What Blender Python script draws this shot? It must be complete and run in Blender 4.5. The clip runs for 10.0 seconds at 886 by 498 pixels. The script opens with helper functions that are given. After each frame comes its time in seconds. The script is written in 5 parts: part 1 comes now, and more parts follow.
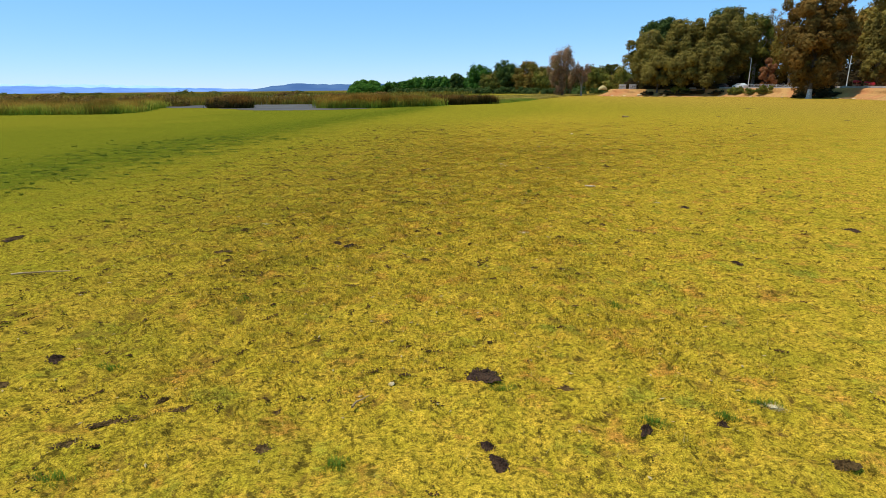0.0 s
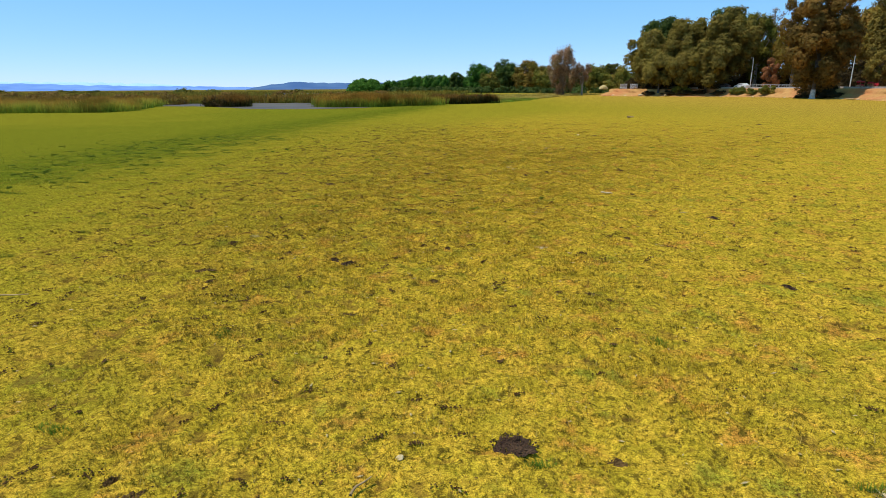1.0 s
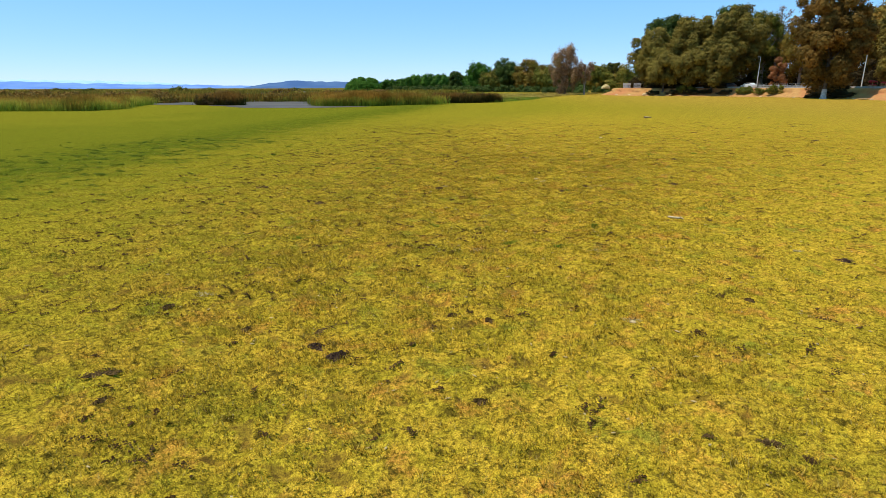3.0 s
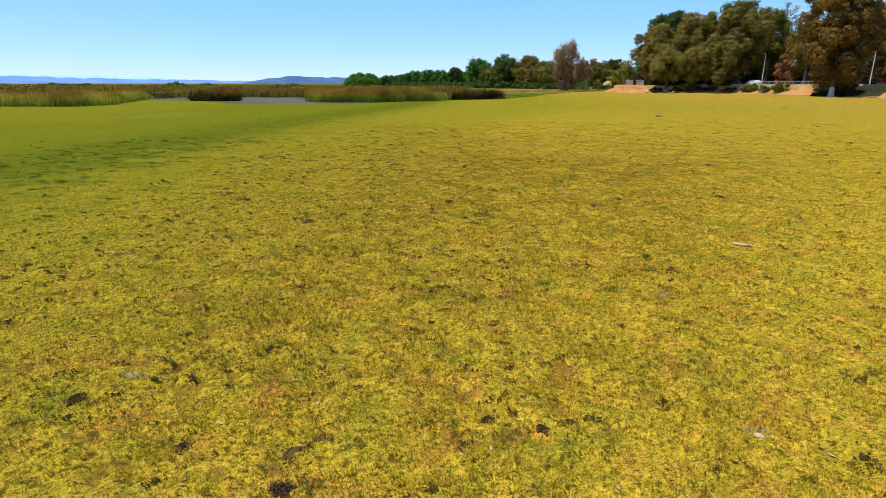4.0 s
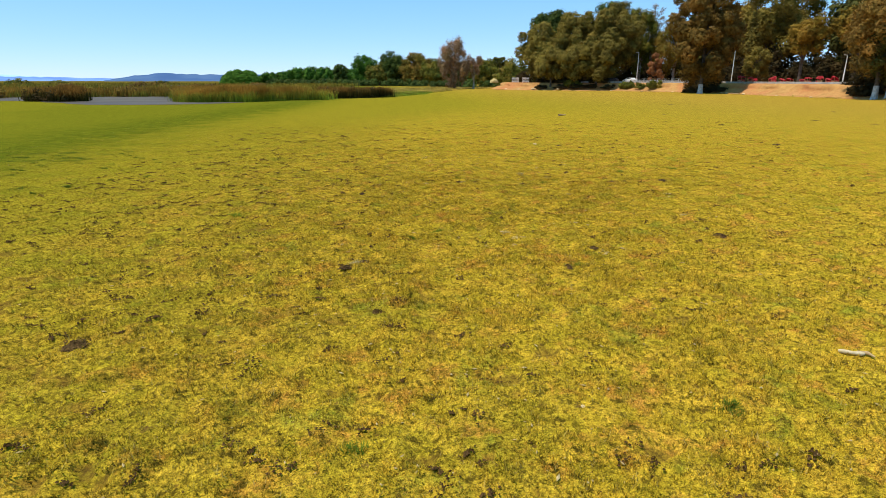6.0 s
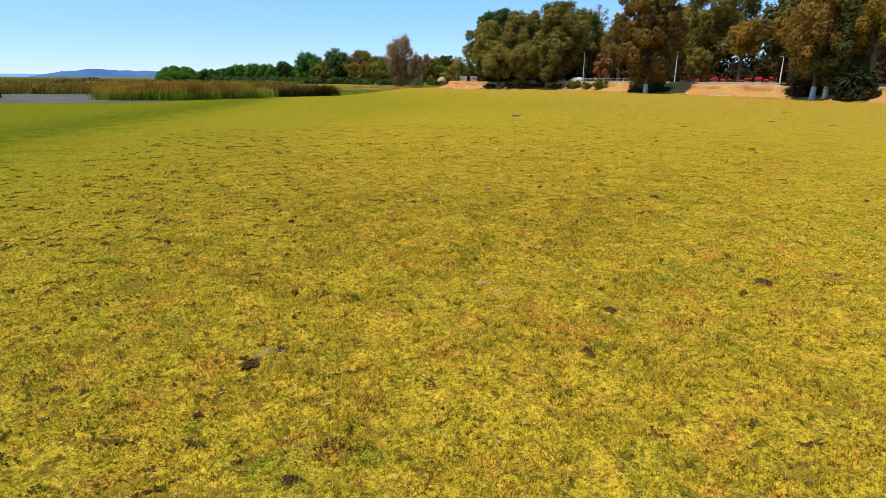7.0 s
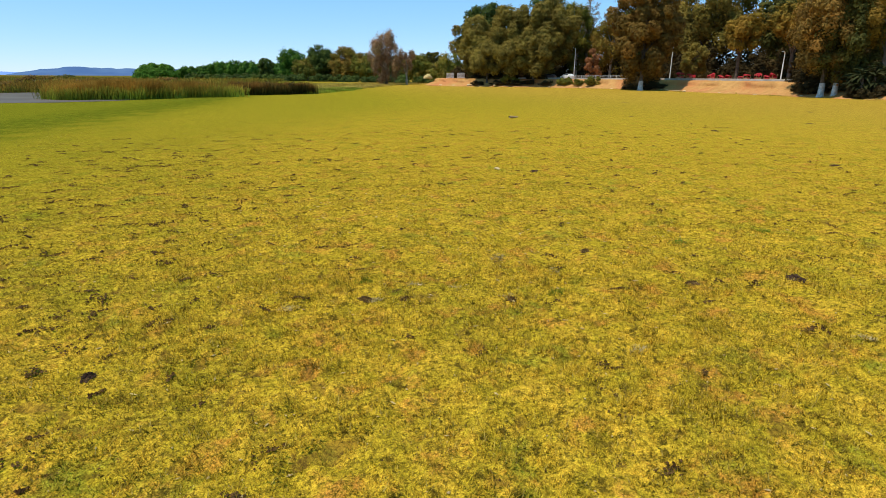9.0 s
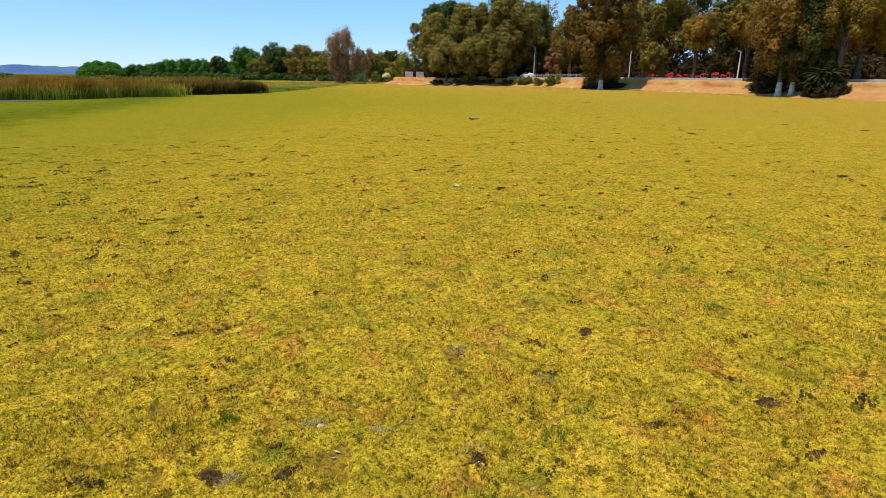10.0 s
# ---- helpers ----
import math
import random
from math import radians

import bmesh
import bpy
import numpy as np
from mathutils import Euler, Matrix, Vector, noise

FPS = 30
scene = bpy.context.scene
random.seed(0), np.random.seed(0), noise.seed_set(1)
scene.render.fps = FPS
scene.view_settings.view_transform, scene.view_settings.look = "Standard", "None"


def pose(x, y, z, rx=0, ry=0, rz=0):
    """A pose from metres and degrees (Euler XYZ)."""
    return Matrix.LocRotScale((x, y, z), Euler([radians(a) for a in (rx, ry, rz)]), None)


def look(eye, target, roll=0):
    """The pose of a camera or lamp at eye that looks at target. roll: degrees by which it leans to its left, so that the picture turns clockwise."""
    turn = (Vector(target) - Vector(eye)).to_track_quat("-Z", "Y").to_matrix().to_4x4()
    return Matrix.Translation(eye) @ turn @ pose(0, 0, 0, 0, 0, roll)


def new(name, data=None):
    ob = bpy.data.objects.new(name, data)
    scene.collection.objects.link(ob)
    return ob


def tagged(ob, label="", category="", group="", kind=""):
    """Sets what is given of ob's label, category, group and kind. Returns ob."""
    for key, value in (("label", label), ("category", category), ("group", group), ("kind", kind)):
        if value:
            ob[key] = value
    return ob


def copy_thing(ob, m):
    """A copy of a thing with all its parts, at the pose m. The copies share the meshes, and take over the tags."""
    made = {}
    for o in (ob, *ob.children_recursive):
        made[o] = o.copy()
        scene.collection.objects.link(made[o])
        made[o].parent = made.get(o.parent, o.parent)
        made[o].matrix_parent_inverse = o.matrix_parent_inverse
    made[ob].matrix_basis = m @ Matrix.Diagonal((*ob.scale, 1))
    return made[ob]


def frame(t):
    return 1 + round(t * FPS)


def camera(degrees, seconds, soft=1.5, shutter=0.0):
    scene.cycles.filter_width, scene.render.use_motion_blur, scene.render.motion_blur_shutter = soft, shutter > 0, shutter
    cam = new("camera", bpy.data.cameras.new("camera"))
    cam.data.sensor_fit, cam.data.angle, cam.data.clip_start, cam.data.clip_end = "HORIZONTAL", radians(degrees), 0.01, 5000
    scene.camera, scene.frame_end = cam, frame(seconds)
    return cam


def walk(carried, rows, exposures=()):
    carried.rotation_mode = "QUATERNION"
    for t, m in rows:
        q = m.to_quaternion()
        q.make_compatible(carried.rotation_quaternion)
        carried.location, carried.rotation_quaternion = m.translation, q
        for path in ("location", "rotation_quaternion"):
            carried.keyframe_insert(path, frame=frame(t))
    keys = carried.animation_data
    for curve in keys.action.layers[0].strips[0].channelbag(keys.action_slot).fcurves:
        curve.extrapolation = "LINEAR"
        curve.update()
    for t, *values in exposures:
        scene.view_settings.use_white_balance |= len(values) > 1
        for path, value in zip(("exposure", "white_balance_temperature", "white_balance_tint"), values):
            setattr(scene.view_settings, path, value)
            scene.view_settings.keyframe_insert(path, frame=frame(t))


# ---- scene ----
cam = camera(76.0, 10.0, soft=0.7, shutter=0.04)

PATH = [
    (0, (-0.09, -3.634, 3.162), (-0.064, -1.71, 2.618), -0.6),
    (0.5, (-0.171, -3.07, 3.158), (-0.144, -1.146, 2.613), -0.5),
    (1, (-0.273, -2.309, 3.16), (-0.243, -0.386, 2.613), -0.4),
    (1.5, (-0.391, -1.362, 3.157), (-0.359, 0.56, 2.607), -0.3),
    (2, (-0.502, -0.402, 3.154), (-0.467, 1.52, 2.601), -0.2),
    (2.2, (-0.556, 0.04, 3.151), (-0.522, 1.96, 2.593), -0.2),
    (3.3, (-0.839, 2.484, 3.014), (-0.8, 4.407, 2.466), -0.2),
    (3.5, (-0.899, 3.009, 3.049), (-0.859, 4.929, 2.491), -0.1),
    (4, (-1.01, 4.379, 3.037), (-0.968, 6.298, 2.475), 0.0),
    (4.5, (-1.068, 5.783, 3.033), (-1.024, 7.701, 2.47), 0.0),
    (5, (-1.046, 7.173, 3.023), (-0.912, 9.087, 2.458), 0.0),
    (5.5, (-0.992, 8.63, 2.993), (-0.71, 10.527, 2.426), 0.0),
    (6, (-0.843, 10.083, 3.02), (-0.436, 11.957, 2.45), -0.0),
    (6.2, (-0.737, 10.688, 3.024), (-0.27, 12.547, 2.452), 0.0),
    (7.3, (0.066, 14.4, 2.957), (0.652, 16.223, 2.382), 0.4),
    (7.5, (0.263, 15.058, 2.954), (0.855, 16.879, 2.377), 0.3),
    (8, (0.784, 16.694, 2.919), (1.386, 18.511, 2.341), 0.2),
    (8.5, (1.355, 18.285, 2.92), (1.966, 20.098, 2.34), 0.3),
    (9, (1.996, 19.879, 2.879), (2.612, 21.691, 2.297), 0.3),
    (9.5, (2.745, 21.461, 2.85), (3.385, 23.264, 2.267), 0.4),
    (10, (3.503, 23.065, 2.815), (4.24, 24.83, 2.231), 0.4),
]
walk(cam, [(t, look(eye, target, roll)) for t, eye, target, roll in PATH], [(0, -0.1, 6130, 10), (2, -0.06, 6200, 10), (4.5, 0.05, 6380, 10), (6, 0.05, 6480, 10), (8, 0.02, 6520, 10), (10, 0, 6520, 10)])

# ---- world, sun ----
SUN_DIR = Vector((-0.37, -0.03, 0.93)).normalized()
SKY_TINT = (0.7, 0.6, 0.85)
HAZE = (0.6, 2.5, 2.6)  # even veil of light haze over the whole sky
world = bpy.data.worlds.new("world")
scene.world = world
world.use_nodes = True
wn = world.node_tree
sky = wn.nodes.new("ShaderNodeTexSky")
sky.sky_type = "NISHITA"
sky.sun_disc = False
sky.sun_elevation = math.asin(SUN_DIR.z)
sky.sun_rotation = math.atan2(SUN_DIR.x, SUN_DIR.y)
sky.air_density, sky.dust_density, sky.ozone_density = 0.75, 0.0, 4.0
bg = wn.nodes["Background"]
clear = wn.nodes.new("ShaderNodeVectorMath")
clear.operation = "MULTIPLY"
clear.inputs[1].default_value = SKY_TINT
wn.links.new(sky.outputs[0], clear.inputs[0])
veil = wn.nodes.new("ShaderNodeVectorMath")
veil.operation = "ADD"
veil.inputs[1].default_value = HAZE
wn.links.new(clear.outputs[0], veil.inputs[0])
wn.links.new(veil.outputs[0], bg.inputs[0])
bg.inputs[1].default_value = 0.13
sun_data = bpy.data.lights.new("sun", "SUN")
sun_data.energy, sun_data.angle, sun_data.color = 4.2, radians(0.53), (1.0, 0.89, 0.75)
sun = new("sun", sun_data)
sun.matrix_world = look(SUN_DIR * 100, (0, 0, 0))

rng = np.random.default_rng(7)


# ---- material helpers ----
class Nodes:
    """A short way to write a node tree."""

    def __init__(self, tree):
        self.t = tree

    def add(self, which, **values):
        n = self.t.nodes.new(which)
        for key, v in values.items():
            if key == "op":
                n.operation = v
            elif key == "blend":
                n.blend_type = v
            elif key == "dims":
                n.noise_dimensions = v
            elif key == "kind":
                n.data_type = v
        return n

    def put(self, node, index, value):
        if isinstance(value, bpy.types.NodeSocket):
            self.t.links.new(value, node.inputs[index])
        elif value is not None:
            node.inputs[index].default_value = value

    def math(self, op, a, b=0.0, c=None, clamp=False):
        n = self.add("ShaderNodeMath", op=op)
        n.use_clamp = clamp
        self.put(n, 0, a), self.put(n, 1, b)
        if c is not None:
            self.put(n, 2, c)
        return n.outputs[0]

    def noise(self, at, scale, detail=3.0, rough=0.55, out=0):
        n = self.add("ShaderNodeTexNoise")
        self.put(n, "Vector", at), self.put(n, "Scale", scale)
        self.put(n, "Detail", detail), self.put(n, "Roughness", rough)
        return n.outputs[out]

    def ramp(self, value, lo, hi):
        n = self.add("ShaderNodeMapRange")
        n.interpolation_type = "SMOOTHSTEP"
        self.put(n, 0, value), self.put(n, 1, lo), self.put(n, 2, hi)
        return n.outputs[0]

    def mix(self, fac, a, b, blend="MIX"):
        n = self.add("ShaderNodeMix", kind="RGBA", blend=blend)
        self.put(n, 0, fac)
        self.put(n, 6, (*a, 1) if isinstance(a, tuple) else a)
        self.put(n, 7, (*b, 1) if isinstance(b, tuple) else b)
        return n.outputs[2]

    def scaled(self, colour, value):
        n = self.add("ShaderNodeVectorMath", op="SCALE")
        self.put(n, 0, colour), self.put(n, 3, value)
        return n.outputs[0]

    def place(self):
        return self.add("ShaderNodeNewGeometry").outputs["Position"]

    def local(self):
        return self.add("ShaderNodeTexCoord").outputs["Object"]

    def island(self):
        return self.add("ShaderNodeNewGeometry").outputs["Random Per Island"]

    def any_object(self):
        return self.add("ShaderNodeObjectInfo").outputs["Random"]

    def bump(self, height, strength, distance):
        n = self.add("ShaderNodeBump")
        self.put(n, "Strength", strength), self.put(n, "Distance", distance), self.put(n, "Height", height)
        return n.outputs[0]


def material(name, rough=0.8, metal=0.0, spec=0.3):
    m = bpy.data.materials.new(name)
    m.use_nodes = True
    n = Nodes(m.node_tree)
    p = m.node_tree.nodes["Principled BSDF"]
    p.inputs["Roughness"].default_value = rough
    p.inputs["Metallic"].default_value = metal
    p.inputs["Specular IOR Level"].default_value = spec
    return m, n, p


def mottled(name, dark, light, scale=3.0, fine=25.0, rough=0.85, metal=0.0, bump=0.3, depth=0.02, spec=0.3):
    """A surface of two tones at two scales, with fine relief, in the thing's own space."""
    m, n, p = material(name, rough, metal, spec)
    at = n.local()
    big = n.noise(at, scale, 4)
    small = n.noise(at, fine, 3)
    f = n.math("ADD", n.math("MULTIPLY", big, 0.65), n.math("MULTIPLY", small, 0.35))
    n.put(p, "Base Color", n.mix(n.ramp(f, 0.32, 0.68), dark, light))
    n.put(p, "Normal", n.bump(small, bump, depth))
    return m


def turf_group():
    """Colour of the grazed turf by place: straw, wet green, rusty patches, trodden soil, and painted shade between
    tufts.
    """
    g = bpy.data.node_groups.new("turf_colour", "ShaderNodeTree")
    g.interface.new_socket("Color", in_out="OUTPUT", socket_type="NodeSocketColor")
    g.interface.new_socket("Lush", in_out="OUTPUT", socket_type="NodeSocketFloat")
    n = Nodes(g)
    out = g.nodes.new("NodeGroupOutput")
    at = n.place()
    split = n.add("ShaderNodeSeparateXYZ")
    n.put(split, 0, at)
    x, y = split.outputs[0], split.outputs[1]
    broad = n.noise(at, 0.06, 3)
    patch = n.noise(at, 0.55, 4)
    tuft = n.noise(at, 2.6, 4, 0.65)
    warm = n.noise(at, 1.4, 5, 0.7)
    fine = n.noise(at, 14.0, 4, 0.7)
    base = n.mix(n.ramp(tuft, 0.35, 0.65), STRAW, OLIVE)
    base = n.mix(n.math("MULTIPLY", n.ramp(patch, 0.5, 0.72), 0.5), base, MEADOW)
    base = n.mix(n.math("MULTIPLY", n.ramp(warm, 0.52, 0.67), 0.65), base, RUST)
    base = n.mix(n.math("MULTIPLY", n.ramp(n.noise(at, 0.9, 5, 0.7), 0.55, 0.68), 0.65), base, CLOVER)
    # the wet side of the field, towards the reeds
    edge = n.math("SUBTRACT", n.math("MULTIPLY_ADD", y, 0.132, -13.4), x)
    edge = n.math("ADD", edge, n.math("MULTIPLY", n.math("SUBTRACT", patch, 0.5), 9.0))
    beyond = n.math("ADD", edge, n.math("MULTIPLY", n.ramp(y, 35.0, 90.0), 15.0))
    base = n.mix(n.math("MULTIPLY", n.ramp(beyond, -14.0, -1.0), 0.7), base, MEADOW)
    # far field: greener, and darkened for shade between blades, except under the bank
    fresh = n.math("MULTIPLY", n.ramp(y, 30.0, 85.0), n.math("SUBTRACT", 1.0, n.ramp(x, 28.0, 75.0)))
    base = n.mix(n.math("MULTIPLY", fresh, 0.6), base, MEADOW)
    base = n.mix(n.math("MULTIPLY", n.ramp(x, 16.0, 62.0), 0.55), base, TAN)
    base = n.mix(n.ramp(y, 230.0, 520.0), base, MARSH)
    edge = n.math("ADD", edge, n.math("MULTIPLY", n.ramp(y, 45.0, 95.0), 3.5))
    lush = n.ramp(edge, -3.5, 6.5)
    dry_again = n.ramp(n.math("ADD", edge, n.math("MULTIPLY", n.math("SUBTRACT", broad, 0.5), 60.0)), 20.0, 38.0)
    lush = n.math("MULTIPLY", lush, n.math("MULTIPLY_ADD", dry_again, -0.33, 1.0))
    green = n.mix(n.ramp(tuft, 0.3, 0.7), WET, WET_MID)
    rim = n.math("MULTIPLY", n.ramp(edge, 1.0, 4.5), n.math("SUBTRACT", 1.0, n.ramp(edge, 6.0, 13.0)))
    green = n.mix(n.math("MULTIPLY", n.math("MULTIPLY", rim, n.ramp(warm, 0.35, 0.58)), 0.9), green, WET_DARK)
    green = n.mix(n.ramp(y, 230.0, 520.0), green, MARSH)
    base = n.mix(lush, base, green)
    # trodden, bare flecks
    bare = n.math("MULTIPLY", n.ramp(n.noise(at, 4.5, 5, 0.75), 0.6, 0.68), 0.9)
    base = n.mix(bare, base, SOIL)
    # more trodden ground on one side of the walk
    aside = n.math("SUBTRACT", n.math("MULTIPLY_ADD", y, 0.13, -1.8), x)
    aside = n.math("ADD", aside, n.math("MULTIPLY_ADD", patch, 4.0, -2.0))
    tread = n.math("MULTIPLY", n.ramp(aside, -2.5, 4.0), n.math("SUBTRACT", 1.0, n.ramp(aside, 6.0, 11.0)))
    tread = n.math("MULTIPLY", tread, n.math("SUBTRACT", 1.0, n.ramp(y, 22.0, 40.0)))
    base = n.mix(n.math("MULTIPLY", n.math("MULTIPLY", n.ramp(n.noise(at, 0.8, 5, 0.7), 0.42, 0.64), tread), 0.17), base, RUST)
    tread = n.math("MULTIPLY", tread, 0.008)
    # gaps, dents and flecks: thatch plus painted shade between tufts and hummocks
    shade_gaps = n.ramp(n.math("ADD", n.noise(at, 21.0, 5, 0.75), tread), 0.5, 0.59)
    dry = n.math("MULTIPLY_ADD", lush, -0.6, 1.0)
    base = n.mix(n.math("MULTIPLY", n.math("MULTIPLY", shade_gaps, 0.88), dry), base, THATCH_SHADE)
    shade_dents = n.ramp(n.math("ADD", n.noise(at, 6.5, 4, 0.7), tread), 0.55, 0.65)
    base = n.mix(n.math("MULTIPLY", n.math("MULTIPLY", shade_dents, 0.9), dry), base, DENT_SHADE)
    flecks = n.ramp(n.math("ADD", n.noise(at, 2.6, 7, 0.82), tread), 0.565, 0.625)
    base = n.mix(n.math("MULTIPLY", n.math("MULTIPLY", flecks, 0.55), dry), base, THATCH_SHADE)
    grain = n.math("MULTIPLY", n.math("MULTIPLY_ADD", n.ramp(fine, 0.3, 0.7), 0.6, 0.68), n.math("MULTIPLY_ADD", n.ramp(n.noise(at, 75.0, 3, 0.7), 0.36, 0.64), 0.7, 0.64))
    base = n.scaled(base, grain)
    n.put(out, 0, base)
    n.put(out, 1, lush)
    return g


STRAW, OLIVE, MEADOW, RUST = (0.55, 0.345, 0.03), (0.43, 0.305, 0.02), (0.262, 0.23, 0.015), (0.52, 0.2, 0.04)
CLOVER, WET, WET_MID, WET_DARK, SOIL = (0.19, 0.235, 0.022), (0.178, 0.174, 0.012), (0.142, 0.15, 0.01), (0.082, 0.11, 0.008), (0.12, 0.068, 0.02)
# dark tones for thatch and for the shade between grass tufts
THATCH_SHADE = (0.165, 0.115, 0.012)
DENT_SHADE = (0.105, 0.072, 0.01)
TAN = (0.44, 0.262, 0.045)
MARSH = (0.15, 0.115, 0.022)
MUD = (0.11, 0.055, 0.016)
turf = turf_group()


def thin(m, n, p, colour, share):
    """Lets part of the light through a thin leaf."""
    tr = n.add("ShaderNodeBsdfTranslucent")
    n.put(tr, 0, colour)
    mixer = n.add("ShaderNodeMixShader")
    n.put(mixer, 0, share)
    n.put(mixer, 1, p.outputs[0]), n.put(mixer, 2, tr.outputs[0])
    n.put(m.node_tree.nodes["Material Output"], 0, mixer.outputs[0])


def ground_material():
    m, n, p = material("grazed_turf", 1.0, 0, 0.0)
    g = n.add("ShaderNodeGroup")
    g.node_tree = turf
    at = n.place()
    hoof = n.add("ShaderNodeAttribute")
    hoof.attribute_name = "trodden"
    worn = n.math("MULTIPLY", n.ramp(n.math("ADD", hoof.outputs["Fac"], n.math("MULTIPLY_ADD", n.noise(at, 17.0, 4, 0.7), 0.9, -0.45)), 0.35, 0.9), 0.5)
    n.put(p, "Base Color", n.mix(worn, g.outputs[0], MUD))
    lumps = n.math("ADD", n.math("MULTIPLY", n.noise(at, 6.0, 4, 0.65), 0.6), n.math("MULTIPLY", n.noise(at, 22.0, 4, 0.7), 0.4))
    n.put(p, "Normal", n.bump(lumps, 0.8, 0.06))
    return m


def blade_material():
    m, n, p = material("grass_blade", 0.8, 0, 0.03)
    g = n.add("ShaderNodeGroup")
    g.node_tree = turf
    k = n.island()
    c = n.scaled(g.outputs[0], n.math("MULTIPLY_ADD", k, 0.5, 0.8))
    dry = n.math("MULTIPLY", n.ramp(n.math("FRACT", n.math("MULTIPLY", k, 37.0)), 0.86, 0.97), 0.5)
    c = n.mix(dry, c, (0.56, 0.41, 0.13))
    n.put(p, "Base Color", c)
    thin(m, n, p, c, 0.2)
    return m


def leaf_material(name, dark, light, tip=None):
    m, n, p = material(name, 0.75, 0, 0.1)
    k = n.island()
    at = n.local()
    patch = n.noise(at, 0.28, 3)
    c = n.mix(n.math("ADD", n.math("MULTIPLY", k, 0.4), n.math("MULTIPLY", n.ramp(patch, 0.35, 0.65), 0.5)), dark, light)
    if tip:
        c = n.mix(n.math("MULTIPLY", n.ramp(n.noise(at, 0.17, 4), 0.48, 0.62), 0.8), c, tip)
    c = n.scaled(c, n.math("MULTIPLY_ADD", n.any_object(), 0.35, 0.82))
    n.put(p, "Base Color", c)
    thin(m, n, p, c, 0.18)
    return m


def reed_material(name, foot, mid, tip, height):
    """Reeds: green low down, going over into dry brown heads."""
    m, n, p = material(name, 0.85, 0, 0.05)
    at = n.place()
    split = n.add("ShaderNodeSeparateXYZ")
    n.put(split, 0, at)
    k = n.island()
    h = n.math("ADD", n.math("DIVIDE", split.outputs[2], height), n.math("MULTIPLY_ADD", k, 0.3, -0.15))
    h = n.math("ADD", h, n.math("MULTIPLY_ADD", n.noise(at, 0.22, 4, 0.65), 1.3, -0.65))
    c = n.mix(n.ramp(h, 0.05, 0.45), foot, mid)
    c = n.mix(n.ramp(h, 0.5, 0.8), c, tip)
    c = n.scaled(c, n.math("MULTIPLY_ADD", n.math("FRACT", n.math("MULTIPLY", k, 17.0)), 0.5, 0.75))
    c = n.scaled(c, n.math("MULTIPLY_ADD", n.ramp(n.noise(at, 0.16, 4, 0.6), 0.35, 0.65), 0.75, 0.5))
    n.put(p, "Base Color", c)
    thin(m, n, p, c, 0.45)
    return m


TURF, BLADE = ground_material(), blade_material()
LEAF_OLIVE = leaf_material("olive_gum_leaves", (0.112, 0.088, 0.02), (0.31, 0.228, 0.042), (0.28, 0.21, 0.038))
LEAF_BROWN = leaf_material("bronze_gum_leaves", (0.115, 0.072, 0.019), (0.34, 0.2, 0.042), (0.37, 0.185, 0.038))
LEAF_YELLOW = leaf_material("yellow_olive_leaves", (0.115, 0.082, 0.014), (0.36, 0.23, 0.03), (0.34, 0.195, 0.03))
LEAF_DARK = leaf_material("dark_green_leaves", (0.049, 0.057, 0.015), (0.170, 0.152, 0.032))
LEAF_GREEN = leaf_material("fresh_green_leaves", (0.035, 0.1, 0.014), (0.12, 0.235, 0.025))
LEAF_MID = leaf_material("mid_green_leaves", (0.082, 0.092, 0.015), (0.24, 0.218, 0.03), (0.29, 0.2, 0.034))
LEAF_FAR = leaf_material("far_green_leaves", (0.03, 0.055, 0.014), (0.125, 0.165, 0.03))
LEAF_BRONZE = leaf_material("bronze_olive_leaves", (0.1, 0.07, 0.014), (0.31, 0.225, 0.035), (0.34, 0.19, 0.035))
# leaves darkened to hold the shade under the canopies
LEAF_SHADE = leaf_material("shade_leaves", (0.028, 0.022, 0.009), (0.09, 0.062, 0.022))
LEAF_MARSH = leaf_material("brown_marsh_leaves", (0.12, 0.07, 0.02), (0.34, 0.19, 0.035), (0.3, 0.26, 0.035))
LEAF_SEDGE = leaf_material("dark_sedge_leaves", (0.035, 0.03, 0.01), (0.12, 0.07, 0.022))
LEAF_DOME = leaf_material("deep_green_leaves", (0.05, 0.135, 0.014), (0.13, 0.25, 0.024))
LEAF_RUST = leaf_material("rust_red_leaves", (0.18, 0.075, 0.028), (0.4, 0.17, 0.07))
LEAF_GREY = leaf_material("greyish_brown_foliage", (0.17, 0.1, 0.055), (0.48, 0.28, 0.155), (0.3, 0.2, 0.08))
BARK = mottled("grey_brown_bark", (0.05, 0.038, 0.03), (0.15, 0.118, 0.09), 1.5, 9.0, 0.9, 0, 0.5, 0.05)
BARK_PALE = mottled("pale_bark", (0.22, 0.19, 0.16), (0.42, 0.37, 0.32), 1.5, 9.0, 0.9, 0, 0.5, 0.05)
LIME = mottled("limewash", (0.34, 0.33, 0.32), (0.68, 0.67, 0.65), 2.0, 12.0, 0.9)
REED_GREEN = reed_material("green_reed", (0.25, 0.33, 0.035), (0.37, 0.33, 0.045), (0.4, 0.21, 0.036), 2.1)
REED_BROWN = reed_material("brown_reed", (0.2, 0.19, 0.03), (0.3, 0.17, 0.03), (0.36, 0.17, 0.035), 2.6)
REED_DARK = reed_material("dark_sedge", (0.04, 0.045, 0.01), (0.08, 0.06, 0.014), (0.26, 0.13, 0.03), 2.0)
REED_FAR = reed_material("far_reed", (0.2, 0.17, 0.03), (0.27, 0.2, 0.03), (0.32, 0.2, 0.03), 2.8)
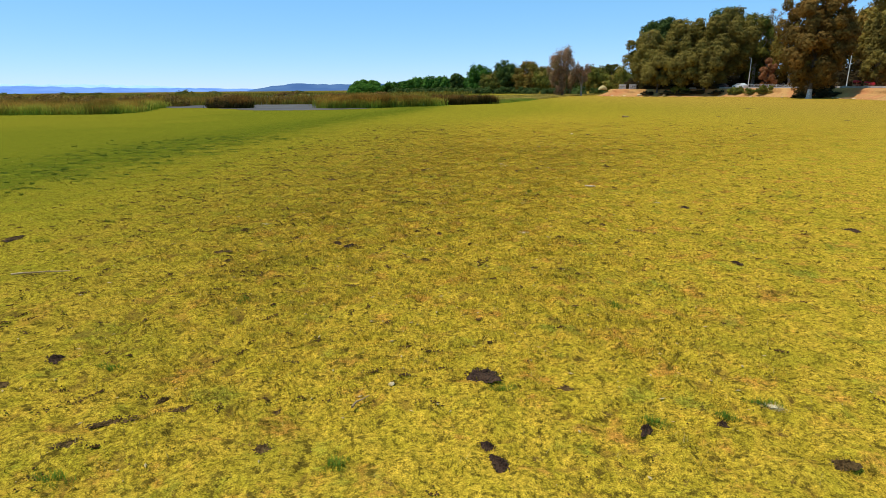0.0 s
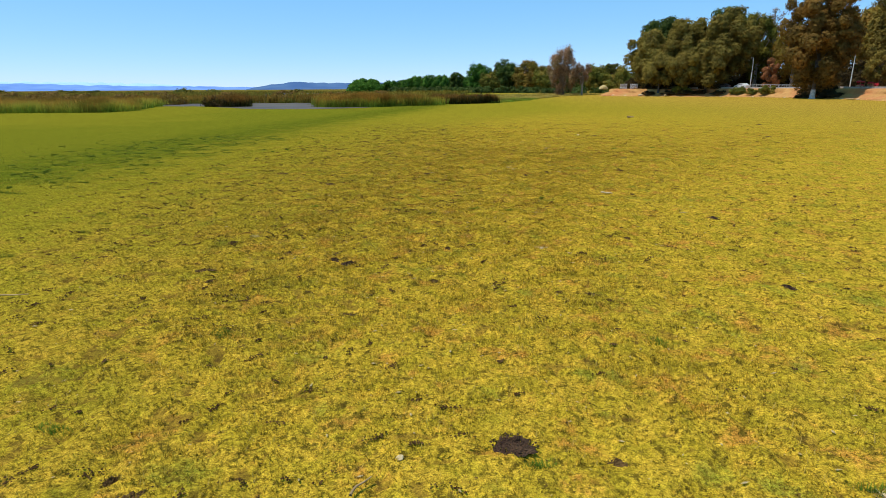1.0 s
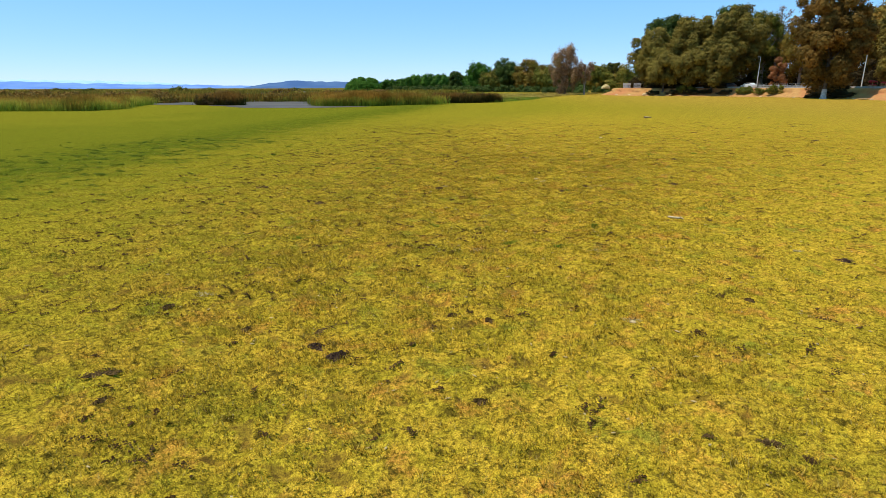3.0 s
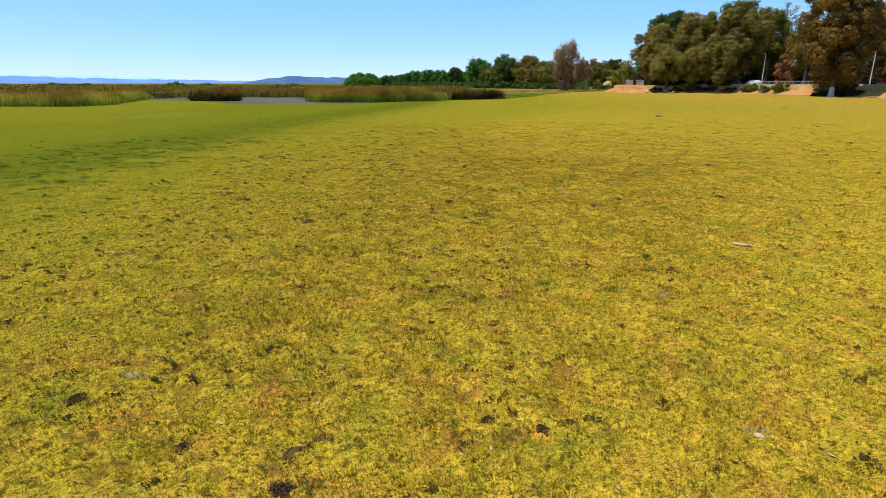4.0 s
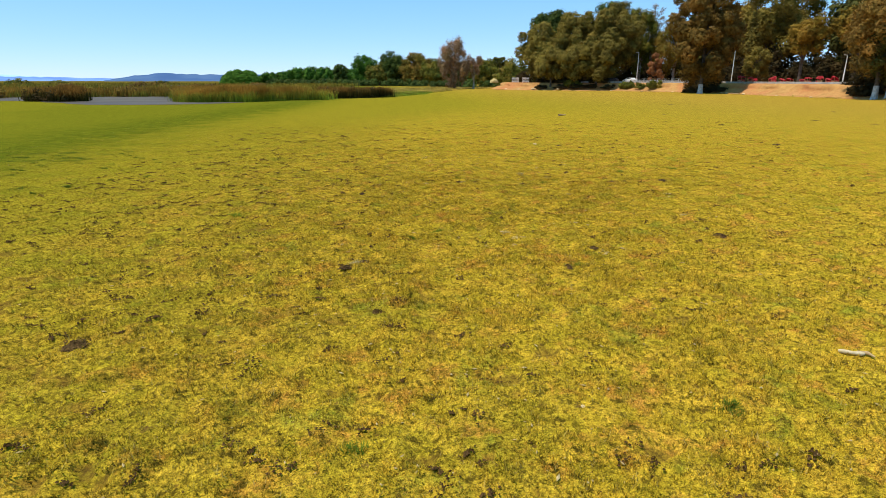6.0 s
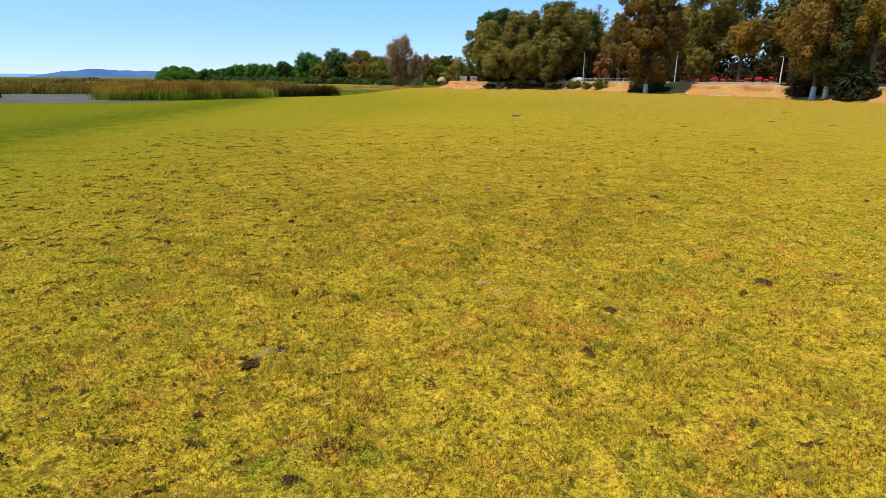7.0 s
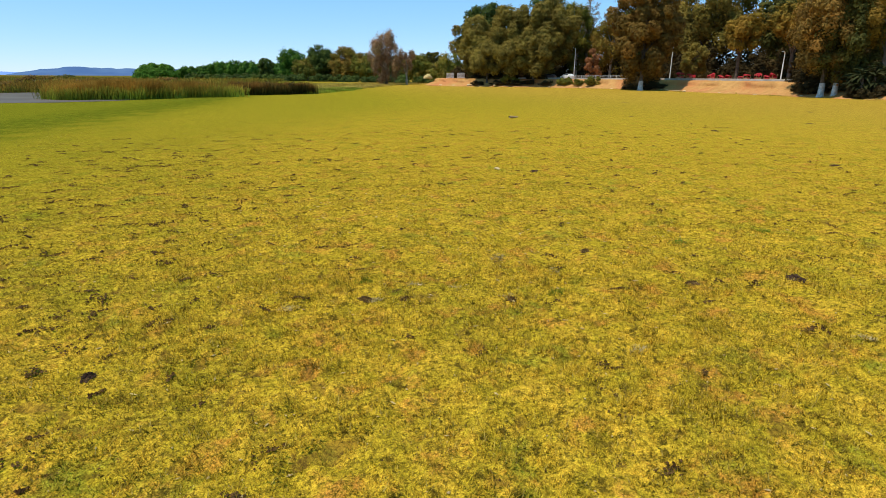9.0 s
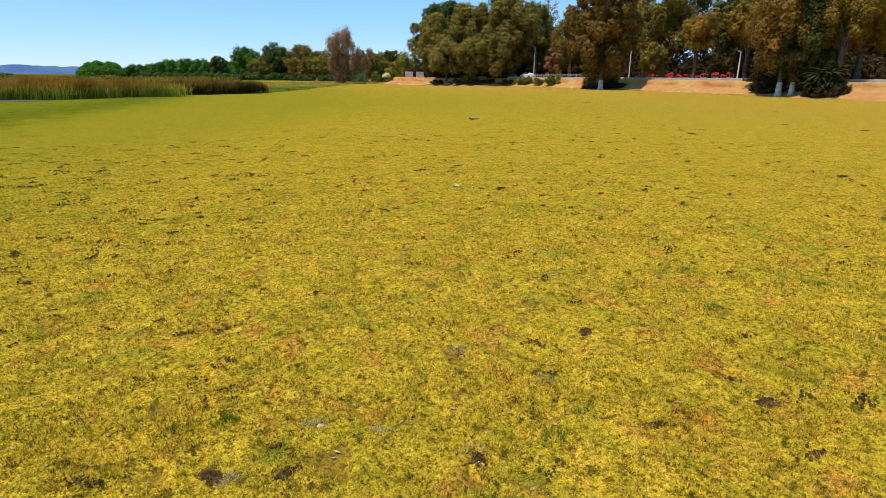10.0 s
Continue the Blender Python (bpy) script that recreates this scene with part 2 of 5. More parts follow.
REED_STRAW = reed_material("straw_grass", (0.4, 0.32, 0.05), (0.55, 0.4, 0.09), (0.6, 0.42, 0.12), 0.6)
DUNG = mottled("dung", (0.04, 0.021, 0.015), (0.12, 0.068, 0.04), 9.0, 60.0, 0.9, 0, 1.0, 0.03, 0.08)
DUNG_DRY = mottled("dry_dung", (0.045, 0.024, 0.009), (0.19, 0.11, 0.04), 9.0, 60.0, 0.95, 0, 0.9, 0.02, 0.05)
CRUMB = mottled("trodden_soil", (0.045, 0.023, 0.009), (0.17, 0.095, 0.036), 9.0, 60.0, 1.0, 0, 0.9, 0.02, 0.0)
STONE = mottled("pale_stone", (0.46, 0.33, 0.16), (0.8, 0.62, 0.36), 8.0, 50.0, 1.0, 0, 0.5, 0.02, 0.0)
CHAFF = mottled("dry_chaff", (0.36, 0.25, 0.1), (0.62, 0.46, 0.22), 9.0, 60.0, 0.9, 0, 0.3, 0.01, 0.02)
BONE = mottled("bleached_bone", (0.5, 0.38, 0.22), (0.82, 0.68, 0.45), 9.0, 60.0, 0.8, 0, 0.3, 0.01, 0.05)
WOOD = mottled("weathered_wood", (0.26, 0.16, 0.07), (0.55, 0.38, 0.19), 6.0, 40.0, 0.85)
CONCRETE = mottled("grey_concrete", (0.3, 0.28, 0.26), (0.48, 0.46, 0.43), 0.8, 9.0, 0.9)
PAINT_WHITE = mottled("white_paint", (0.68, 0.68, 0.67), (0.82, 0.82, 0.8), 1.2, 14.0, 0.5)
STEEL = mottled("galvanised_steel", (0.5, 0.5, 0.5), (0.68, 0.68, 0.68), 2.0, 20.0, 0.5, 0.3)
POLE = mottled("pale_pole_paint", (0.72, 0.71, 0.68), (0.86, 0.85, 0.82), 2.0, 20.0, 0.6)
RED = mottled("red_canvas", (0.26, 0.008, 0.014), (0.5, 0.02, 0.03), 2.0, 18.0, 0.7)
RUBBER = mottled("tyre_rubber", (0.015, 0.015, 0.016), (0.04, 0.04, 0.04), 4.0, 30.0, 0.8)
HAY = mottled("straw_thatch", (0.38, 0.28, 0.1), (0.62, 0.48, 0.22), 1.5, 14.0, 0.95, 0, 0.8, 0.06)


def earth_material():
    m, n, p = material("bare_earth", 1.0, 0, 0.0)
    at = n.place()
    split = n.add("ShaderNodeSeparateXYZ")
    n.put(split, 0, at)
    big, mid, small = n.noise(at, 0.09, 4), n.noise(at, 0.7, 5, 0.65), n.noise(at, 5.0, 5, 0.7)
    c = n.mix(n.ramp(mid, 0.3, 0.7), (0.42, 0.22, 0.075), (0.55, 0.31, 0.11))
    c = n.mix(n.math("MULTIPLY", n.ramp(big, 0.4, 0.65), 0.7), c, (0.5, 0.19, 0.08))
    c = n.mix(n.math("MULTIPLY", n.ramp(n.noise(at, 0.35, 5, 0.7), 0.6, 0.7), 0.6), c, (0.3, 0.22, 0.07))
    c = n.scaled(c, n.math("MULTIPLY_ADD", small, 0.7, 0.65))
    n.put(p, "Base Color", c)
    n.put(p, "Normal", n.bump(small, 0.7, 0.1))
    return m


EARTH = earth_material()


def water_material():
    m, n, p = material("lake_water", 0.6, 0, 0.03)
    at = n.place()
    n.put(p, "Base Color", n.mix(n.ramp(n.noise(at, 0.08, 3), 0.35, 0.65), (0.1, 0.085, 0.075), (0.14, 0.12, 0.1)))
    n.put(p, "Normal", n.bump(n.noise(at, 1.4, 3), 0.25, 0.05))
    return m


WATER = water_material()


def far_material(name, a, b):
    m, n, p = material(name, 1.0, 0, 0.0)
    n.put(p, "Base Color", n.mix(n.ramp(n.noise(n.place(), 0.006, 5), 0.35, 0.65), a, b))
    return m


# distance haze is put into the base colours of the hill and ranges
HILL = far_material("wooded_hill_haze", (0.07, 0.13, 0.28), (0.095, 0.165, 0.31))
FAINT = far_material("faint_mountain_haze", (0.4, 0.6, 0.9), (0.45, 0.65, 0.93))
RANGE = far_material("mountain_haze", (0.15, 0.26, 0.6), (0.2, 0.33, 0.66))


# ---- mesh helpers ----
def raw(name, verts, faces, mat, parent=None, label="", smooth=False):
    """One mesh object from arrays of places and of faces with an equal number of corners."""
    verts, faces = np.asarray(verts, np.float32), np.asarray(faces, np.int32)
    me = bpy.data.meshes.new(name)
    k = faces.shape[1]
    me.vertices.add(len(verts)), me.loops.add(faces.size), me.polygons.add(len(faces))
    me.vertices.foreach_set("co", verts.ravel())
    me.loops.foreach_set("vertex_index", faces.ravel())
    me.polygons.foreach_set("loop_start", np.arange(0, faces.size, k, dtype=np.int32))
    me.polygons.foreach_set("use_smooth", np.full(len(faces), smooth))
    me.update(calc_edges=True)
    me.materials.append(mat)
    ob = new(name, me)
    ob.parent = parent
    if label:
        tagged(ob, label)
    return ob


def part(name, bm, mat, parent=None, label="", smooth=False):
    """One bmesh as one mesh object under a thing or a part."""
    me = bpy.data.meshes.new(name)
    for f in bm.faces:
        f.smooth = smooth
    bm.to_mesh(me)
    bm.free()
    me.materials.append(mat)
    ob = new(name, me)
    ob.parent = parent
    if label:
        tagged(ob, label)
    return ob


def box(sx, sy, sz, at=(0, 0, 0), bevel=0.0, bm=None):
    """A box with its base centre at a place, edges rounded."""
    own = bmesh.new()
    bmesh.ops.create_cube(own, size=1)
    bmesh.ops.scale(own, vec=(sx, sy, sz), verts=own.verts)
    bmesh.ops.translate(own, vec=(at[0], at[1], at[2] + sz / 2), verts=own.verts)
    if bevel:
        bmesh.ops.bevel(own, geom=own.edges[:], offset=bevel, segments=1, affect="EDGES")
    if bm is None:
        return own
    tmp = bpy.data.meshes.new("tmp")
    own.to_mesh(tmp)
    own.free()
    bm.from_mesh(tmp)
    bpy.data.meshes.remove(tmp)
    return bm


def tube(points, radii, sides=7):
    """Places and quads of a tapered tube along points."""
    points = np.asarray(points, float)
    verts, faces = [], []
    for i, (c, r) in enumerate(zip(points, radii)):
        a, b = points[max(i - 1, 0)], points[min(i + 1, len(points) - 1)]
        d = (b - a) / (np.linalg.norm(b - a) + 1e-9)
        u = np.cross(d, (0.3, 1, 0.1))
        u /= np.linalg.norm(u)
        v = np.cross(d, u)
        for s in range(sides):
            w = 2 * math.pi * s / sides
            verts.append(c + r * (math.cos(w) * u + math.sin(w) * v))
    for i in range(len(points) - 1):
        for s in range(sides):
            faces.append((i * sides + s, i * sides + (s + 1) % sides, (i + 1) * sides + (s + 1) % sides, (i + 1) * sides + s))
    return verts, faces


def joined(tubes):
    verts, faces = [], []
    for v, f in tubes:
        k = len(verts)
        verts += list(v)
        faces += [tuple(i + k for i in q) for q in f]
    return verts, faces


def unit(v):
    return v / (np.linalg.norm(v, axis=-1, keepdims=True) + 1e-9)


def cards(centre, normal, size, long=1.0, r=rng):
    """One triangle for each leaf."""
    n = len(centre)
    t = unit(np.cross(normal, r.normal(size=(n, 3))))
    b = np.cross(normal, t)
    s = size[:, None]
    v = np.stack([centre + t * s * long, centre - t * s * 0.5 + b * s * 0.62, centre - t * s * 0.5 - b * s * 0.62], 1)
    return v.reshape(-1, 3), np.arange(3 * n).reshape(-1, 3)


def value_noise(x, y, seed=0):
    """Smooth noise of 0 to 1 over the plan, one cell a metre."""
    def cell(i, j):
        h = np.sin(i * 127.1 + j * 311.7 + seed * 74.7) * 43758.5453
        return h - np.floor(h)
    i, j = np.floor(x), np.floor(y)
    u, v = x - i, y - j
    u, v = u * u * (3 - 2 * u), v * v * (3 - 2 * v)
    return (cell(i, j) * (1 - u) + cell(i + 1, j) * u) * (1 - v) + (cell(i, j + 1) * (1 - u) + cell(i + 1, j + 1) * u) * v


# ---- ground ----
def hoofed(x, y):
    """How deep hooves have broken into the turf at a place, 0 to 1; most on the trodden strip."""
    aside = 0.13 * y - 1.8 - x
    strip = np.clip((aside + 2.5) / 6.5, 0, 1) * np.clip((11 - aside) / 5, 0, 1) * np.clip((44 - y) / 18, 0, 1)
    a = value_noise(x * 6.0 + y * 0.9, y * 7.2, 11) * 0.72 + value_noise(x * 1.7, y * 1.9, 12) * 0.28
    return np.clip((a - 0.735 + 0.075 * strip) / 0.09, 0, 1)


def relief(x, y):
    """Small hummocks of the turf where the cattle tread it, fading away with the distance."""
    near = np.clip(1.25 - np.hypot((x - 3) / 24, (y - 15) / 30), 0, 1) ** 0.7
    h = (value_noise(x * 6.2, y * 6.2, 3) - 0.5) * 0.085 + (value_noise(x * 3.1, y * 3.1, 4) - 0.5) * 0.07 + (value_noise(x * 0.9, y * 0.9, 5) - 0.5) * 0.05
    return near * (h - 0.05 * hoofed(x, y))


def band(lo, hi, a, b, fine, growth):
    """Places along an axis: evenly fine from a to b, ever wider beyond."""
    out = list(np.arange(a, b, fine))
    for sign, end in ((1, hi), (-1, lo)):
        step, v, more = fine, (out[-1] if sign > 0 else a), []
        while (end - v) * sign > 0:
            step *= growth
            v += sign * step
            more.append(min(v, hi) if sign > 0 else max(v, lo))
        out = out + more if sign > 0 else more[::-1] + out
    return np.array(out)


def make_ground():
    xs, ys = band(-4500, 4500, -10, 16, 0.07, 1.12), band(-800, 4900, 0, 42, 0.07, 1.12)
    gx, gy = np.meshgrid(xs, ys)
    verts = np.stack([gx.ravel(), gy.ravel(), relief(gx, gy).ravel()], 1)
    w, h = len(xs), len(ys)
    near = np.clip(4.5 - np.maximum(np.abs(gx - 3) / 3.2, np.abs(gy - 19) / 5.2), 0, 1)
    i = (np.arange(h - 1)[:, None] * w + np.arange(w - 1)[None]).ravel()
    ob = raw("ground", verts, np.stack([i, i + 1, i + w + 1, i + w], 1), TURF, smooth=True)
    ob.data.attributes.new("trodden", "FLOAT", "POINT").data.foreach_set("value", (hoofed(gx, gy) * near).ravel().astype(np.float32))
    return tagged(ob, "flat grazed pasture of yellow-olive turf with greener wet patches", "ground", kind="structure")


make_ground()

# foot of the earth bank along the field, from the near end to the far one
FOOT = [(84, 10), (86, 40), (87, 65), (87, 85), (90, 105), (93, 125), (95.5, 143), (92, 160), (85, 174), (75, 182), (65, 191), (61, 205), (64, 224), (82, 258), (112, 310)]


def along(points, step):
    out = []
    for a, b in zip(points, points[1:]):
        a, b = np.array(a, float), np.array(b, float)
        k = max(1, int(np.linalg.norm(b - a) / step))
        out += [a + (b - a) * i / k for i in range(k)]
    out.append(np.array(points[-1], float))
    for _ in range(6):
        out = [out[0]] + [(out[i - 1] + out[i] * 2 + out[i + 1]) / 4 for i in range(1, len(out) - 1)] + [out[-1]]
    return np.array(out)


LINE = along(FOOT, 1.0)
TAN = unit(np.gradient(LINE, axis=0))
INLAND = np.stack([TAN[:, 1], -TAN[:, 0]], 1)
TOP = 2.35


def make_bank():
    prof = np.array([(-1.2, -0.08), (0, 0.05), (1.0, 0.3), (2.2, 0.75), (2.9, 1.05), (3.3, 1.15), (3.6, 1.5), (3.9, 1.95), (4.3, 2.25), (5.0, TOP), (6.0, TOP + 0.02)])
    verts = []
    for i, (p, q) in enumerate(zip(LINE, INLAND)):
        for j, (o, z) in enumerate(prof):
            wob = (noise.noise((p[0] * 0.25, p[1] * 0.25, j * 0.35)) * 0.9 + noise.noise((p[0] * 0.9, p[1] * 0.9, j * 0.6)) * 0.35) * (0.3 if j in (0, 10) else 1)
            zz = z + (noise.noise((p[0] * 0.6, p[1] * 0.6, 5 + j * 0.5)) * 0.34 if 0 < j < 9 else 0)
            verts.append((*(p + q * (o + wob)), zz))
    k = len(prof)
    i = (np.arange(len(LINE) - 1)[:, None] * k + np.arange(k - 1)[None]).ravel()
    tagged(raw("bank", verts, np.stack([i, i + k, i + k + 1, i + 1], 1), EARTH, smooth=True),
           "eroded orange-tan earth bank rising from the pasture edge", "bank", kind="structure")
    # level ground on top of the bank
    outs = np.array([5.6, 9, 14, 25, 60, 220])
    verts = [(*(p + q * o), TOP + 0.008 * o ** 0.5) for p, q in zip(LINE[:215], INLAND[:215]) for o in outs]
    k = len(outs)
    i = (np.arange(214)[:, None] * k + np.arange(k - 1)[None]).ravel()
    tagged(raw("promenade", verts, np.stack([i, i + k, i + k + 1, i + 1], 1), EARTH, smooth=True),
           "level bare-earth promenade on top of the bank", "ground", kind="structure")


make_bank()


def on_bank(x, y):
    """Height of the bank's face or top at a place."""
    d = LINE - (x, y)
    i = int(np.argmin((d ** 2).sum(1)))
    o = float(-(d[i] * INLAND[i]).sum())
    return float(np.interp(o, (0, 1.0, 2.2, 3.3, 3.9, 5.0), (0.02, 0.3, 0.75, 1.15, 1.95, TOP)))



def make_kerb():
    """Low concrete wall along the top of the bank."""
    prof = [(5.3, TOP - 0.3), (5.3, TOP + 0.36), (5.34, TOP + 0.4), (5.56, TOP + 0.4), (5.6, TOP + 0.36), (5.6, TOP - 0.3)]
    verts = [(*(p + q * o), z) for p, q in zip(LINE[20:185], INLAND[20:185]) for o, z in prof]
    k = len(prof)
    i = (np.arange(164)[:, None] * k + np.arange(k - 1)[None]).ravel()
    tagged(raw("kerb_wall", verts, np.stack([i, i + k, i + k + 1, i + 1], 1), CONCRETE),
           "low grey concrete kerb wall along the bank top", "wall", kind="structure")


make_kerb()


def make_water():
    shore = along([(-12, 96), (-15, 92.8), (-22, 91.5), (-29, 92), (-35, 100), (-44, 111), (-62, 116), (-130, 118), (-260, 160), (-260, 520), (-60, 420), (-14, 250), (-1, 140), (1.0, 114), (-2.5, 113), (-8, 104), (-12, 96)], 1.5)
    bm = bmesh.new()
    for i, p in enumerate(shore[:-1]):
        w = noise.noise((p[0] * 0.3, p[1] * 0.3, 2)) * 0.9
        bm.verts.new((p[0] + w, p[1] + w, 0.02))
    bm.faces.new(bm.verts)
    bmesh.ops.triangulate(bm, faces=bm.faces[:])
    ob = part("water", bm, WATER)
    tagged(ob, "shallow grey-blue lake water between the reed beds", "water", kind="structure")


make_water()


# ---- far hills ----
def ridge(name, label, mat, azimuths, heights, distance, depth, seed):
    """A range of hills with a rounded back, round the horizon from one azimuth to another (degrees from north)."""
    az = np.linspace(azimuths[0], azimuths[1], 90)
    crest = np.interp(np.linspace(0, 1, 90), np.linspace(0, 1, len(heights)), heights)
    crest = crest * (0.9 + 0.22 * value_noise(az * 2.1, az * 0, seed)) + 2.0 * value_noise(az * 7.0, az * 0, seed + 1)
    verts = []
    for a, h in zip(az, crest):
        s, c = math.sin(radians(a)), math.cos(radians(a))
        for f, k in ((-1, -0.05), (-0.6, 0.45), (-0.25, 0.88), (0, 1), (0.4, 0.8), (1, -0.05)):
            verts.append(((distance + f * depth) * s, (distance + f * depth) * c, h * k))
    i = (np.arange(89)[:, None] * 6 + np.arange(5)[None]).ravel()
    tagged(raw(name, verts, np.stack([i, i + 6, i + 7, i + 1], 1), mat, smooth=True), label, "hills", kind="structure")


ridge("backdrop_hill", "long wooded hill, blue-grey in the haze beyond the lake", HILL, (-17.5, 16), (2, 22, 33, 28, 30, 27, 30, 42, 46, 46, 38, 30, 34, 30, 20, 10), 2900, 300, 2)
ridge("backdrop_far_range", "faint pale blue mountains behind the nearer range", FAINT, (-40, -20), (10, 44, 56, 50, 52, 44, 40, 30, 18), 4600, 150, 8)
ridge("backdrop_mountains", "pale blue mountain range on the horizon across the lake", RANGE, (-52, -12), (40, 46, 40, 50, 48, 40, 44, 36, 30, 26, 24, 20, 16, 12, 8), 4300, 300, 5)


# ---- trees ----
def tree(name, label, category, at, height, radius, low, leaf, bark, seed, lobes=34, leaves=22000, size=0.34, drop=1.0, lime=False, trunk=None, loose=0.3, lean=0.0, group="", sparse=0.0, peak=1.0, lobe=0.3, even=False, full=False):
    """A tree: tapered trunk with limbs to many of the lobes, and a crown of small leaf sprays round them."""
    r = np.random.default_rng(seed)
    top = new(name)
    half = (height - low) / 2
    mid = low + half
    # lobes spread evenly over the outline, at uneven depth, and some within
    i = np.arange(lobes) + 0.5
    up = 1 - 2 * i / lobes
    turn = i * 2.39996 + r.normal(size=lobes) * 0.35
    d = np.stack([np.cos(turn) * np.sqrt(1 - up ** 2), np.sin(turn) * np.sqrt(1 - up ** 2), up], 1)
    k = r.uniform(0.55, 0.98, lobes)[:, None] * np.where(r.random(lobes) < 0.22, 0.5, 1.0)[:, None]
    k = np.where(even, 0.8, np.where(full, (0.68 + 0.24 * r.random((lobes, 1))) * np.where(r.random((lobes, 1)) < 0.25, 0.5, 1.0), k))
    c = d * k * (radius, radius, half) + r.normal(size=(lobes, 3)) * (0.02 if even else 0.08) * radius
    taper = 1 - (1 - peak) * np.clip((c[:, 2] / half + 1) / 2, 0, 1)
    c[:, :2] *= taper[:, None]
    c += (0, 0, mid)
    c[:, 0] += lean * (c[:, 2] - low)
    lr = r.uniform(0.9 if even else 0.65, 1.1 if even else 1.35, lobes) * radius * lobe
    t0 = trunk or 0.028 * height
    stem = [(0, 0, -0.3), (0.05, 0, 0.5), (lean * 1.0 + 0.1, 0.1, low * 0.6 + 0.8), (lean * low * 0.5, 0, low + half * 0.5 + 0.9), (lean * half, 0, mid + half * 0.6)]
    tubes = [tube(stem, (t0 * 1.5, t0 * 1.05, t0 * 0.85, t0 * 0.6, t0 * 0.15), 8)]
    for i in r.permutation(lobes)[:min(16, lobes)]:
        f = r.uniform(0.35, 0.75)
        a = np.array((lean * c[i, 2] * 0.3, 0, max(low * 0.55, c[i, 2] * f)))
        m = (a + c[i]) / 2 + r.normal(size=3) * 0.06 * radius + (0, 0, 0.06 * height)
        tubes.append(tube([a, m, c[i]], (t0 * 0.4, t0 * 0.24, t0 * 0.07), 5))
    stem_ob = raw("trunk", *joined(tubes), bark, top, smooth=True)
    if lime:
        raw("whitewashed_base", *tube([(0, 0, -0.2), (0.03, 0, 0.4), (0.06, 0.02, 2.1)], (t0 * 1.6, t0 * 1.2, t0 * 0.98), 10), LIME, stem_ob, "white limewashed trunk base", smooth=True)
    w = lr ** 2
    which = r.choice(lobes, leaves, p=w / w.sum())
    o = unit(r.normal(size=(leaves, 3)) + (0, 0, 0.3))
    rad = r.uniform(0.2, 1.0, leaves) ** 0.28
    # each lobe breaks up into sprays
    spray = 0.82 + loose * np.sin(o[:, 0] * 6 + which * 1.3) * np.sin(o[:, 1] * 6 + which * 2.1) + 0.14 * np.sin(o[:, 2] * 11 + which)
    spray = np.where(even, 0.95, spray)
    pos = c[which] + o * (lr[which] * rad * spray)[:, None] * (1, 1, drop)
    pos += r.normal(size=pos.shape) * 0.1 * (1 + sparse)
    nrm = unit(o * 1.2 + r.normal(size=o.shape) * 0.36 + (0, 0, 0.2))
    pos[:, 2] = np.maximum(pos[:, 2], 0.1 + 0.4 * r.random(leaves))
    raw("crown", *cards(pos, nrm, size * r.uniform(0.5, 1.4, leaves), 1.15, r), leaf, top)
    top.matrix_world = Matrix.Translation(at)
    return tagged(top, label, category, group)


GUM = "tall olive-green gum tree with dense rounded clumps of foliage"
big = "gum trees along the bank"
tree("gum_tree", GUM, "tree", (74, 197, 2.2), 18.0, 8.0, 0.6, LEAF_OLIVE, BARK, 11, 84, 44000, 0.31, 1.1, group=big, lobe=0.26, loose=0.13, full=True)
tree("gum_tree", "dark green gum tree standing behind the olive ones", "tree", (80, 207, 2.3), 24.6, 8.0, 2.0, LEAF_FAR, BARK, 12, 76, 34000, 0.33, 1.1, group=big, lobe=0.27, loose=0.13, full=True)
tree("gum_tree", GUM, "tree", (84.5, 194, 2.3), 22.3, 8.6, 1.4, LEAF_OLIVE, BARK, 28, 84, 44000, 0.31, 1.1, group=big, lobe=0.25, loose=0.13, full=True)
tree("gum_tree", GUM, "tree", (94, 188.5, 2.3), 24.0, 9.6, 1.6, LEAF_OLIVE, BARK, 13, 88, 48000, 0.31, 1.1, group=big, lobe=0.25, loose=0.13, full=True)
tree("gum_tree", "dark green gum tree standing behind the olive ones", "tree", (105.5, 212, 2.3), 28.0, 7.5, 4.0, LEAF_FAR, BARK, 29, 60, 24000, 0.36, 1.1, group=big, lobe=0.27, full=True)
tree("gum_tree", "olive gum tree leaning over the bank's shrubs", "tree", (84, 178.5, 1.2), 14.0, 6.0, 2.4, LEAF_OLIVE, BARK, 26, 56, 28000, 0.29, 1.1, group=big, loose=0.15, full=True)
tree("gum_tree", "low olive gum tree at the bank's end", "tree", (73, 187.8, 1.2), 11.5, 5.2, 2.4, LEAF_OLIVE, BARK, 46, 50, 22000, 0.29, 1.1, group=big, loose=0.15, full=True)
tree("gum_tree", "low olive gum tree overhanging the bank", "tree", (79, 183.2, 1.2), 12.5, 5.4, 2.4, LEAF_OLIVE, BARK, 49, 50, 24000, 0.29, 1.1, group=big, loose=0.15, full=True)
tree("gum_tree", "tall thin gum tree with an open olive crown", "tree", (107.5, 194, 2.3), 24.3, 6.2, 2.0, LEAF_MID, BARK_PALE, 14, 40, 19000, 0.32, 1.2, group=big, sparse=0.5, full=True)
tree("bare_tree", "bare grey tree rising above the gum trees", "tree", (111.5, 194, 2.3), 24.8, 3.6, 15.0, LEAF_GREY, BARK_PALE, 47, 26, 1500, 0.22, 1.0, sparse=0.7)
